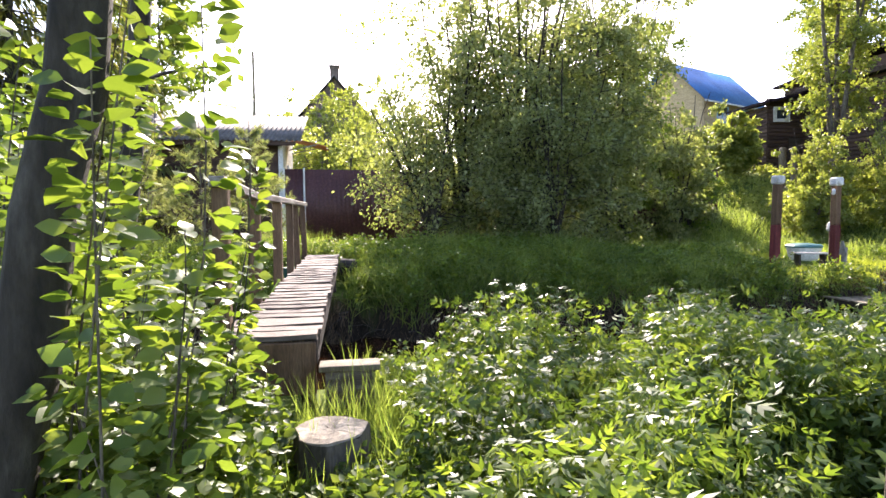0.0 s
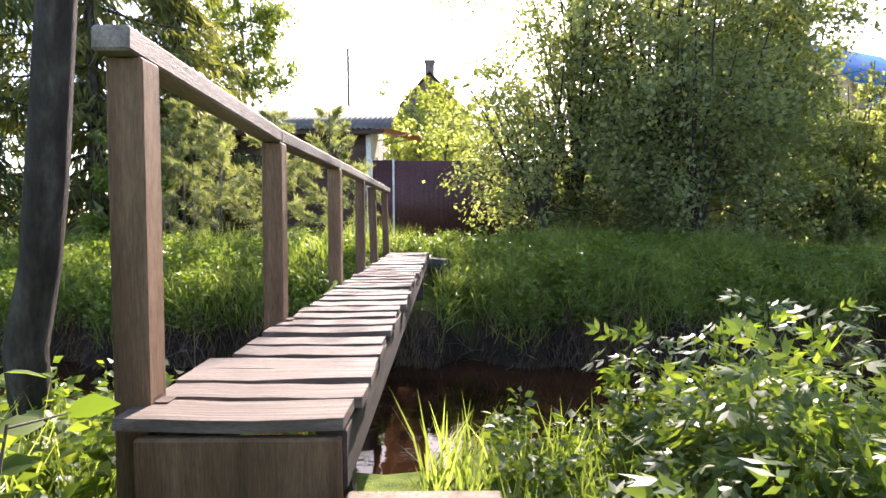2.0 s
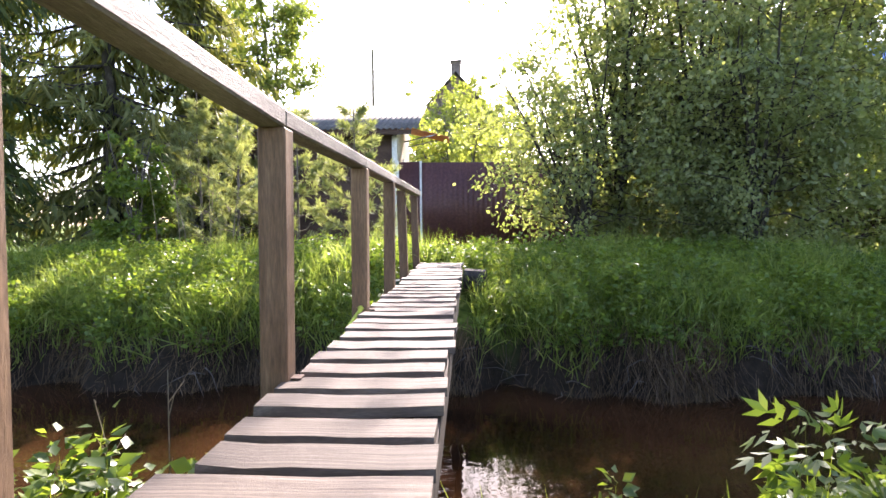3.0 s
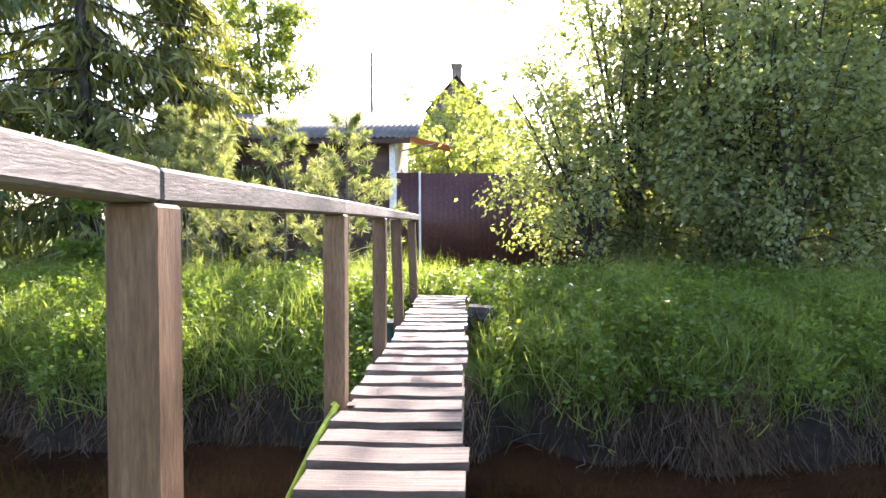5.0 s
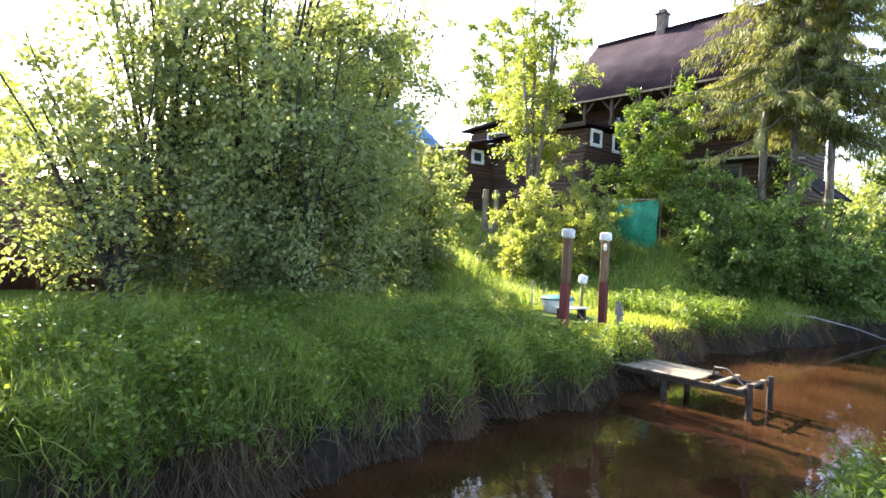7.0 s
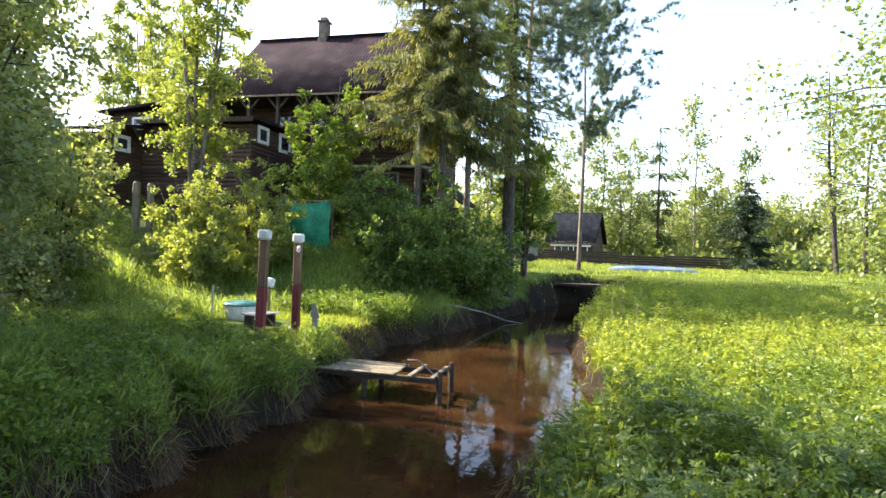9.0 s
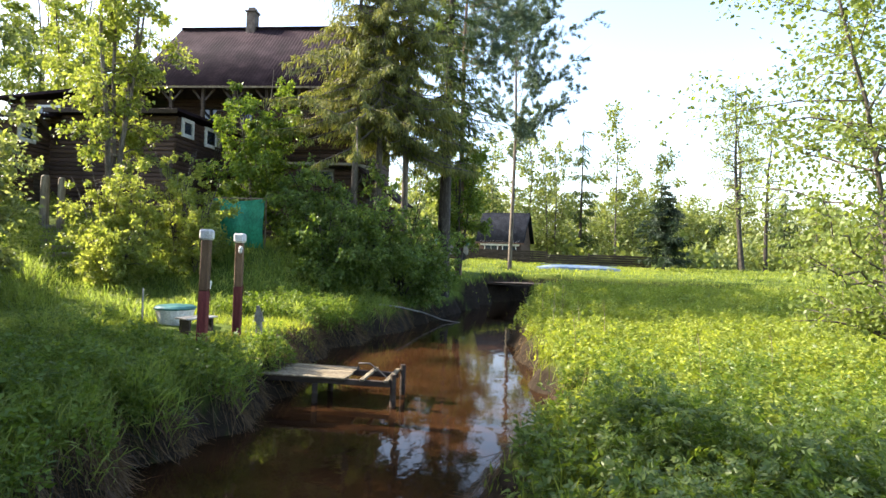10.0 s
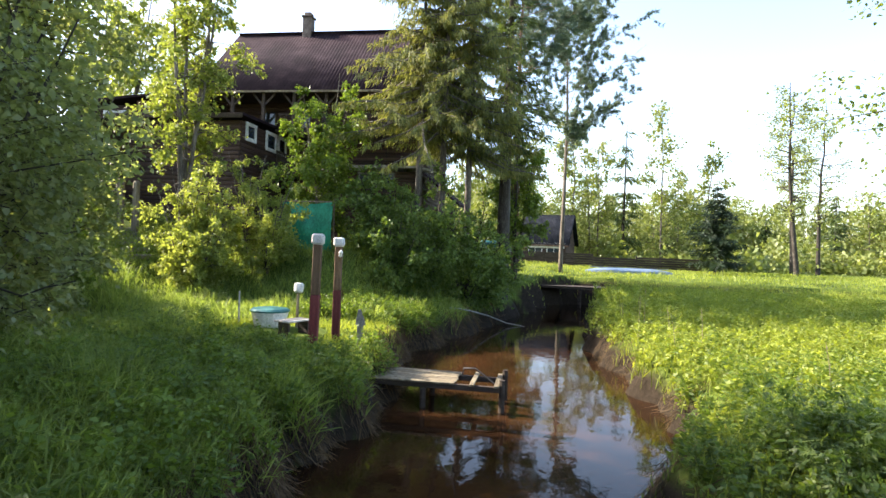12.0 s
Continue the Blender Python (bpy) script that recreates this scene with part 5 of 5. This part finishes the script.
herb_field("step_herbs", "low leafy herbs and seedlings round the stepping log", (-0.85, 2.5, 0.7, 3.98), 900, 0.33, 0.085, 20, L_NEAR, 26, step_keep, LEAF)


def dead_fringe():
    """Dead grass hanging down over both banks in uneven tufts."""
    rng = np.random.default_rng(90)
    n = 21000
    north = rng.random(n) < 0.58
    tuft = rng.uniform(-8, 24, 260)
    x = rng.choice(tuft, n) + rng.normal(size=n) * 0.13
    off = rng.uniform(-0.12, 0.6, n)
    y = np.where(north, np.interp(x, *N_EDGE) + bank_wob(x) + off, np.interp(x, *S_EDGE) + 0.8 * bank_wob(x) - off)
    keep = (north | (x > 5.5)) & (np.sin(x * 3.1) + np.sin(x * 1.3 + 1) + rng.normal(size=n) * 0.6 > -0.3)
    x, y, north = x[keep], y[keep], north[keep]
    n = len(x)
    sway = 0.5 * np.sin(x * 7.7) + rng.normal(size=n) * 0.35
    along = np.stack([sway, np.where(north, -0.6, 0.6) + rng.normal(size=n) * 0.3, -0.85 + rng.normal(size=n) * 0.45], axis=1)
    pos = np.stack([x, y, height(x, y) + rng.uniform(0.0, 0.12, n)], axis=1)
    v, f = scatter(*BLADE, turns_for(along, rng.uniform(0.1, 0.5, n), rng, 0.3, 0.8), pos)
    tagged(finish("dead_grass", np_mesh("dead_grass", v, f), L_DEAD), "dead straw grass hanging down the bank", "grass", kind="stuff")


def bank_roots():
    """Thin bare roots and fallen twigs on the earthy face of the bank."""
    rng = np.random.default_rng(92)
    lines = []
    for k in range(90):
        x = rng.uniform(-7, 16)
        y = np.interp(x, *N_EDGE) + bank_wob(x) + rng.uniform(-0.1, 0.35)
        d = np.array([rng.normal() * 0.5, -0.35 - abs(rng.normal()) * 0.2, -0.5])
        q = np.linspace(0, 1, 5)[:, None]
        p = np.array([x, y, hz(x, y) + 0.07]) + d * q * rng.uniform(0.3, 0.9) + np.array([0, 0, 0.12]) * q * (1 - q) * 4
        p[1:] += rng.normal(size=(4, 3)) * 0.03
        lines.append((p, np.linspace(rng.uniform(0.004, 0.012), 0.002, 5)))
    tagged(finish("bank_roots", tubes("bank_roots", lines, 5), M_BARK, smooth=True), "thin bare roots and twigs on the earthy bank", "roots", kind="stuff")


bank_roots()
dead_fringe()


def dead_mats():
    """Thick brown mats of dead grass on the undercut bank."""
    rng = np.random.default_rng(91)
    n = 11000
    x = rng.choice(rng.uniform(-8, 17, 46), n) + rng.normal(size=n) * 0.28
    y = np.interp(x, *N_EDGE) + bank_wob(x) + rng.uniform(-0.1, 0.45, n)
    along = np.stack([rng.normal(size=n) * 0.35 + 0.15 * np.sin(x * 3), -0.6 + rng.normal(size=n) * 0.2, -1.0 + rng.normal(size=n) * 0.3], axis=1)
    pos = np.stack([x, y, height(x, y) + rng.uniform(0.02, 0.14, n)], axis=1)
    v, f = scatter(*BLADE, turns_for(along, rng.uniform(0.25, 0.55, n), rng, 0.3, 0.7), pos)
    tagged(finish("dead_grass", np_mesh("dead_grass", v, f), L_DEAD), "matted brown dead grass over the undercut bank", "grass", kind="stuff")


dead_mats()


def near_shrub():
    """The shrub beside the path, with long wands of large leaves."""
    rng = np.random.default_rng(77)
    pos, along = [], []
    e = thing("path_shrub", "young leafy shrub with glossy backlit leaves by the path", "shrub")
    for k in range(165):
        x0, y0 = -0.72 - abs(rng.normal()) * 0.75, min(3.5, max(2.05, 2.4 + rng.normal() * 0.7))
        tall = rng.uniform(0.6, 1.5) if y0 > 2.6 or k % 3 else rng.uniform(1.3, 2.7)
        if k % 4 == 0:
            x0, y0, tall = -1.9 - abs(rng.normal()) * 0.4, 3.7 + rng.normal() * 0.45, rng.uniform(1.5, 2.9)
        t = np.linspace(0, 1, 8)
        d = rng.normal(size=2) * 0.28 + np.array([0.12, 0.1])
        pts = np.stack([x0 + d[0] * t * tall * 0.5, y0 + d[1] * t * tall * 0.6, hz(x0, y0) + tall * t - 0.12 * tall * t ** 3], axis=1)
        pts[:, 0] = np.minimum(pts[:, 0], -0.55 - 0.25 * max(0.0, y0 - 2.6))
        pts[:, 1] = np.minimum(pts[:, 1], 3.7 if x0 > -1.5 else 9.0)
        if x0 < -1.5:
            pts[:, 0] = np.minimum(pts[:, 0], -1.35)
        finish("stem", tubes("stem", [(pts, np.linspace(0.007, 0.002, 8))], 5), M_BARK, e, smooth=True)
        for j in range(int(52 * tall)):
            u = rng.uniform(0.18, 1.0)
            p = np.array([np.interp(u, t, pts[:, c]) for c in range(3)])
            a = rng.uniform(0, 2 * math.pi)
            w = np.array([math.cos(a), math.sin(a), rng.uniform(-0.3, 0.5)])
            pos.append(p + w * 0.05)
            along.append(w)
    n = len(pos)
    finish("leaves", leaves_mesh("leaves", LEAF_FINE, np.array(along), np.array(pos), rng.uniform(0.045, 0.09, n), rng, 0.6), L_NEAR, e)


near_shrub()


def leaning_trunk(name, label, pts, r, bark, twigs, seed):
    rng = np.random.default_rng(seed)
    p = np.array(pts, float)
    t = np.linspace(0, 1, len(p))
    q = np.linspace(0, 1, 14)
    c = np.stack([np.interp(q, t, p[:, i]) for i in range(3)], axis=1)
    c[1:-1, :2] += rng.normal(size=(12, 2)) * 0.012
    e = thing(name, label, "tree")
    lines = [(c, r * (1 - 0.45 * q) * (1 + rng.normal(size=14) * 0.04))]
    pos, along = [], []
    for k in range(twigs):
        u = rng.uniform(0.5, 1)
        s = np.array([np.interp(u, q, c[:, i]) for i in range(3)])
        d = rng.normal(size=3)
        d[2] = abs(d[2]) * 0.5 - 0.1
        d[0] -= 0.3
        ln = rng.uniform(0.6, 1.8)
        tw = s + unit(d) * ln * np.linspace(0, 1, 5)[:, None]
        tw[:, 2] -= 0.12 * ln * np.linspace(0, 1, 5) ** 2
        lines.append((tw, np.linspace(0.02, 0.004, 5)))
        for j in range(int(60 * ln)):
            v = rng.uniform(0.2, 1.05)
            pos.append(tw[0] * (1 - v) + tw[-1] * v + rng.normal(size=3) * 0.13)
            along.append(rng.normal(size=3) + [0, 0, -0.3])
    finish("trunk", tubes("trunk", lines, 10), bark, e, smooth=True)
    finish("leaves", leaves_mesh("leaves", LEAF_FINE, np.array(along), np.array(pos), rng.uniform(0.06, 0.11, len(pos)), rng, 0.6), L_NEAR, e)


leaning_trunk("alder_tree", "dark leaning alder trunk beside the path", [(-1.28, 1.85, -0.3), (-1.05, 1.9, 0.89), (-0.86, 1.9, 1.85), (-0.72, 1.9, 2.7), (-0.9, 2.1, 4.2), (-1.3, 2.4, 6.0)], 0.1, M_DARKBARK, 12, 5)
leaning_trunk("alder_tree", "dark lichen-spotted trunk near the bridge", [(-2.3, 5.6, -0.4), (-2.1, 5.5, 1.0), (-1.85, 5.4, 2.4), (-1.7, 5.3, 4.0), (-1.9, 5.3, 6.5)], 0.11, M_DARKBARK, 10, 6)

# ---- plants: far bank ----
broadleaf("sallow_bush", "large backlit sallow bush with many stems on the bank", (5.0, 16.8), 10.4, 4.5, 0.03, 250, 38000, 0.135, L_BUSH, M_DARKBARK, 31, stems=24, trunk_r=0.08, cat="bush", fan=0.82)
broadleaf("sallow_bush", "rounded leafy sallow branches low on the bank", (5.6, 15.7), 5.4, 3.3, 0.05, 110, 15000, 0.105, L_BUSH, M_DARKBARK, 37, stems=14, trunk_r=0.06, cat="bush", fan=0.8)
broadleaf("sallow_bush", "spreading low sallow branches beside the bridge", (2.3, 16.5), 4.9, 3.1, 0.05, 100, 8000, 0.115, L_BUSH, M_DARKBARK, 33, stems=12, trunk_r=0.06, cat="bush", fan=0.7)
broadleaf("sallow_bush", "leafy light green sallow shrub beside the path", (9.7, 19.6), 8.5, 2.3, 0.05, 90, 15000, 0.12, L_SHRUB, M_DARKBARK, 34, stems=8, trunk_r=0.05, cat="bush", fan=0.7)
broadleaf("sallow_bush", "low dense sallow thicket at the foot of the path", (11.6, 19.3), 5.8, 2.2, 0.03, 90, 15000, 0.12, L_BUSH, M_DARKBARK, 38, stems=12, trunk_r=0.05, cat="bush", fan=0.8)
broadleaf("sallow_bush", "tall leafy sallow stems on the bank's slope", (7.7, 17.1), 10.2, 2.9, 0.04, 130, 25000, 0.115, L_BUSH, M_DARKBARK, 35, stems=10, trunk_r=0.07, cat="bush", fan=0.7)
broadleaf("sallow_bush", "tall leafy sallow stems above the bank", (3.3, 17.4), 9.0, 2.9, 0.05, 120, 11500, 0.125, L_BUSH, M_DARKBARK, 36, stems=13, trunk_r=0.07, cat="bush", fan=0.7)
broadleaf("sallow_bush", "small bright leafy bush beside the uphill path", (12.9, 20.6), 3.6, 1.6, 0.03, 60, 8000, 0.11, L_SHRUB, M_DARKBARK, 39, stems=9, trunk_r=0.04, cat="bush", fan=0.8)
broadleaf("aspen_tree", "slender yellow-green tree before the log house", (20.5, 22.0), 13.5, 3.0, 0.25, 84, 12500, 0.17, L_MAPLE, M_BARK, 32, stems=5, trunk_r=0.15, fan=0.4)
for k, (x, y, tall) in enumerate(((17.3, 19.8, 4.4), (19.4, 18.6, 4.3), (18.7, 17.4, 3.4), (18.2, 19.2, 3.8), (16.6, 19.0, 2.6))):
    broadleaf("lilac_shrub", "light green leafy shrub on the slope", (x, y), tall, 1.6, 0.03, 60, 7500, 0.11, L_YSHRUB, M_BARK, 40 + k, stems=10, trunk_r=0.03, cat="shrub", group="shrubs on the slope", fan=0.7)
for k, (x, y, tall, r) in enumerate(((21.7, 13.7, 4.5, 2.4), (21.4, 12.2, 4.4, 2.8), (22.6, 10.9, 4.0, 2.5), (24.4, 10.4, 2.6, 2.0), (19.7, 13.0, 2.6, 1.9))):
    broadleaf("dark_bush", "dense dark green bush overhanging the stream", (x, y, hz(x, y) - 0.6), tall + 0.6, r, 0.03, 100, 11000, 0.15, L_DARK, M_DARKBARK, 50 + k, stems=16, trunk_r=0.04, cat="bush", group="bushes over the stream", fan=0.8)
broadleaf("rowan_tree", "green rowan tree beside the house wall", (22.3, 16.9), 7.3, 2.6, 0.12, 84, 15500, 0.15, L_SHRUB, M_BARK, 57, stems=5, trunk_r=0.06, fan=0.6)
for k, (x, y, tall, r) in enumerate(((22.7, 12.9, 17, 4.0), (22.9, 11.95, 19, 3.6), (23.5, 10.95, 17, 3.3))):
    spruce("spruce_tree", "tall spruce with drooping olive branches and bare lower trunk", (x, y), tall, r, 0.36, 20000, 0.27, L_SPRUCE, M_BARK, 60 + k, 0.17, 0.5, group="spruces by the house", hang=1.6)
spruce("dark_spruce", "dark thick-trunked spruce beside the stream", (26.6, 9.6), 20, 2.7, 0.36, 11000, 0.29, L_DKSPRUCE, M_DARKBARK, 64, 0.34)
pine("pine_tree", "slender pine with open bluish crown by the lawn", (38, 6.5), 19.5, 4.9, 0.38, 4600, 0.25, L_PINE, M_BARK, 65, 0.16, limbs=52, per=18, thick=1.6)
pine("pine_tree", "tall pine with bluish crown behind the spruces", (30.5, 9.2), 21, 4.2, 0.5, 5500, 0.27, L_PINE, M_PINEBARK, 67, 0.2, limbs=60, per=14, thick=1.3)
broadleaf("bird_cherry", "slim dark-stemmed bird cherry among the trunks", (29.6, 9.1), 9.5, 2.6, 0.25, 70, 11500, 0.16, L_SHRUB, M_DARKBARK, 68, stems=3, trunk_r=0.1)
spruce("young_spruce", "small dark spruce on the lawn", (46.5, -5.4), 7.0, 2.3, 0.1, 9000, 0.4, L_YOUNG, M_DARKBARK, 66, 0.12, 0.2, hang=0.3)
for k, (x, y, tall) in enumerate(((-5.1, 15.6, 3.5), (-3.85, 15.7, 3.5), (-2.55, 15.4, 3.5), (-6.3, 16.5, 4.0))):
    pine("young_pine", "young pine with upswept branches before the shed", (x, y), tall, 1.35, 0.1, 420, 0.17, L_YPINE, M_BARK, 70 + k, 0.035, rise=0.3, limbs=36, per=20, thick=1.0, group="young pines", young=True)
# left of the bridge: dark wood
for k, (x, y, tall, r) in enumerate(((-9.0, 17.5, 14, 3.0), (-11.5, 15.0, 15, 3.2), (-7.6, 19.3, 11, 2.4), (-13.5, 19.0, 16, 3.2), (-14.5, 13.0, 14, 3.0))):
    spruce("wood_spruce", "dense spruce with drooping boughs at the wood's edge", (x, y), tall, r, 0.04, 11000, 0.42, L_SPRUCE if k in (0, 2) else L_DKSPRUCE, M_DARKBARK, 80 + k, 0.2, group="wood beside the shed", hang=1.0)
broadleaf("wood_birch", "tall leafy tree behind the shed", (-8.5, 28.0), 14, 3.6, 0.15, 80, 16000, 0.2, L_ALDER, M_BARK, 86, stems=3, trunk_r=0.16)
broadleaf("elder_bush", "small bright bush below the spruces", (-6.9, 14.9), 2.8, 1.2, 0.05, 40, 4000, 0.11, L_SHRUB, M_BARK, 87, stems=8, trunk_r=0.03, cat="bush")
# orchard behind the fence
for k, (x, y, tall, r) in enumerate(((-4.0, 29.0, 6.2, 2.8), (-0.5, 27.0, 5.6, 3.0), (2.5, 28.5, 6.5, 3.2), (0.8, 33.0, 8.0, 3.2), (6.0, 26.5, 6.0, 3.0), (-2.2, 34.0, 8.2, 3.0), (-0.4, 38.5, 9.9, 2.8), (-3.6, 37.0, 7.5, 2.6), (1.0, 39.4, 10.4, 2.6), (0.2, 36.0, 9.0, 2.8))):
    broadleaf("apple_tree", "pale leafy fruit tree behind the fence", (x, y), tall, r, 0.12, 56, 5000 if y < 35 else 9000, 0.17, L_YSHRUB, M_BARK, 100 + k, stems=4, trunk_r=0.1, group="fruit trees behind the fence", fan=0.6)
# behind the house and on the hill
for k, (x, y, tall, r) in enumerate(((34.5, 36.0, 15, 4.2), (38.0, 41.0, 15, 4.2), (13.0, 33.0, 8, 3.0), (28.0, 55.0, 17, 4.5), (42.0, 36.0, 15, 4.0), (19.0, 27.0, 3.2, 2.0))):
    broadleaf("hill_tree", "leafy tree on the hill behind the log house", (x, y), tall, r, 0.15, 70, 13000, 0.24, (L_MAPLE, L_ALDER, L_YSHRUB)[k % 3], M_BARK, 110 + k, stems=4, trunk_r=0.15, group="trees on the hill")

# ---- right bank trees ----
broadleaf("alder_tree", "alder with loose leafy branches over the meadow", (9.6, 0.2), 8.0, 3.7, 0.12, 100, 16500, 0.08, L_ALDER, M_BARK, 120, stems=2, trunk_r=0.09, spread=0.35, template=LEAF_FINE)
for k, (x, y, tall, lean) in enumerate(((50, -12.6, 16, (1.2, 1.0)), (57, -15.0, 17, (-0.5, 0.6)), (60, -18.5, 16, (0.6, 0.4)))):
    broadleaf("thin_birch", "half-bare thin birch at the meadow's far side", (x, y), tall, 2.2, 0.3, 40, 2600, 0.2, L_FAR, M_DARKBARK, 130 + k, trunk_r=0.22, spread=0.5, lean=lean, group="half-bare birches")


def far_thicket():
    """A low continuous belt of bushes beyond the meadow."""
    rng = np.random.default_rng(140)
    n = 26000
    y = rng.uniform(-75, 22, n)
    x = 66 + rng.normal(size=n) * 3.5 + 5 * np.sin(y * 0.21)
    tall = 2.6 + 1.3 * np.sin(y * 0.55) + 1.1 * np.sin(y * 1.7 + 1) + 0.8 * np.sin(y * 0.13)
    z = height(x, y) + np.maximum(tall, 1.2) * rng.random(n) ** 0.8
    along = rng.normal(size=(n, 3))
    ob = finish("far_thicket", leaves_mesh("far_thicket", LEAF, along, np.stack([x, y, z], axis=1), rng.uniform(0.3, 0.7, n), rng, 0.4), L_FAR)
    tagged(ob, "low pale green thicket along the far edge of the meadow", "thicket", kind="stuff")


far_thicket()
rng_far = random.Random(3)
k = 0
for row, (x0, n, y0, y1) in enumerate(((62, 12, -9, 18), (80, 40, -66, 24), (105, 56, -120, 40))):
    for i in range(n):
        x = x0 + rng_far.uniform(-6, 6)
        y = y0 + (y1 - y0) * (i + rng_far.uniform(0.1, 0.9)) / n
        tall = rng_far.uniform(8, 13) * (1.3 if row == 0 else 0.8 if row == 1 else 0.95)
        if rng_far.random() < 0.3:
            spruce("far_spruce", "distant spruce in the wood beyond the lawn", (x, y), tall * 1.1, 2.4, 0.05, 1200, 0.8, L_DKSPRUCE, M_DARKBARK, 200 + k, 0.2, 0.3, group="wood beyond the lawn", whorls=12)
        else:
            broadleaf("far_birch", "distant light green birch in the wood beyond the lawn", (x, y), tall, 2.1 + row * 0.8, 0.05, 26, 1900, 0.34 + 0.08 * row, L_FAR, M_BARK, 200 + k, trunk_r=0.1, spread=0.7, group="wood beyond the lawn")
        k += 1


# ---- small plants and dry stalks ----
def stalks(name, label, spots, tall, seed, r=0.006, mat=None):
    rng = np.random.default_rng(seed)
    for x, y in spots:
        h = tall * rng.uniform(0.7, 1.2)
        z = hz(x, y)
        q = np.linspace(0, 1, 6)
        d = rng.normal(size=2) * 0.12 * h
        pts = np.stack([x + d[0] * q ** 2, y + d[1] * q ** 2, z - 0.05 + h * q], axis=1)
        lines = [(pts, np.linspace(r, r * 0.4, 6))]
        for k in range(4):
            u = rng.uniform(0.5, 0.95)
            p = np.array([np.interp(u, q, pts[:, c]) for c in range(3)])
            w = rng.normal(size=3) * 0.05 * h
            w[2] = abs(w[2]) + 0.03
            lines.append((np.stack([p, p + w]), [r * 0.5, r * 0.3]))
        ob = finish(name, tubes(name, lines, 5), mat or M_POLE, smooth=True)
        tagged(ob, label, "stalk", "dry stalks")


stalks("dry_stalk", "dry pale dead stalk standing above the grass", [(15.5, 5.2), (16.4, 4.9), (17.0, 5.4), (14.6, 4.6), (13.2, 4.2), (18.2, 5.3), (12.6, 4.9), (9.6, 3.2), (19.5, 4.6), (11.0, 1.5)], 1.15, 300, 0.009)
stalks("dry_stalk", "dry pale dead stalk beside the water", [(1.9, 5.0), (2.6, 5.5), (-1.5, 5.9), (-1.9, 6.2), (3.6, 5.2)], 0.95, 301, 0.006)
stalks("bare_sapling", "bare thin sapling before the young pines", [(-5.6, 14.4), (-5.9, 14.7), (-5.2, 14.5), (-6.3, 14.6), (-4.7, 14.3), (-5.4, 14.9)], 1.9, 302, 0.014)


def sapling(at, tall, n, seed, label, lean):
    rng = np.random.default_rng(seed)
    q = np.linspace(0, 1, 7)
    pts = np.stack([at[0] + lean[0] * q ** 1.5, at[1] + lean[1] * q ** 1.5, hz(*at) - 0.05 + tall * q], axis=1)
    lines = [(pts, np.linspace(0.008, 0.003, 7))]
    pos, along = [], []
    for k in range(n):
        u = rng.uniform(0.45, 1.0)
        p = np.array([np.interp(u, q, pts[:, c]) for c in range(3)])
        a = rng.uniform(0, 2 * math.pi)
        w = np.array([math.cos(a), math.sin(a), rng.uniform(-0.2, 0.5)])
        lines.append((np.stack([p, p + w * 0.09]), [0.003, 0.002]))
        pos.append(p + w * 0.08)
        along.append(w)
    e = thing("sapling", label, "sapling")
    finish("stem", tubes("stem", lines, 5), M_BARK, e, smooth=True)
    finish("leaves", leaves_mesh("leaves", LEAF_FINE, np.array(along), np.array(pos), rng.uniform(0.07, 0.11, n), rng, 0.6), L_NEAR, e)


sapling((1.15, 1.25), 1.25, 14, 7, "thin leafy sapling at the edge of the path", (-0.1, -0.1))
sapling((-0.86, 3.45), 1.05, 16, 8, "thin leafy sapling before the bridge post", (0.08, 0.1))
sapling((-0.75, 2.9), 1.0, 18, 9, "thin leafy sapling leaning beside the steps", (0.08, 0.3))
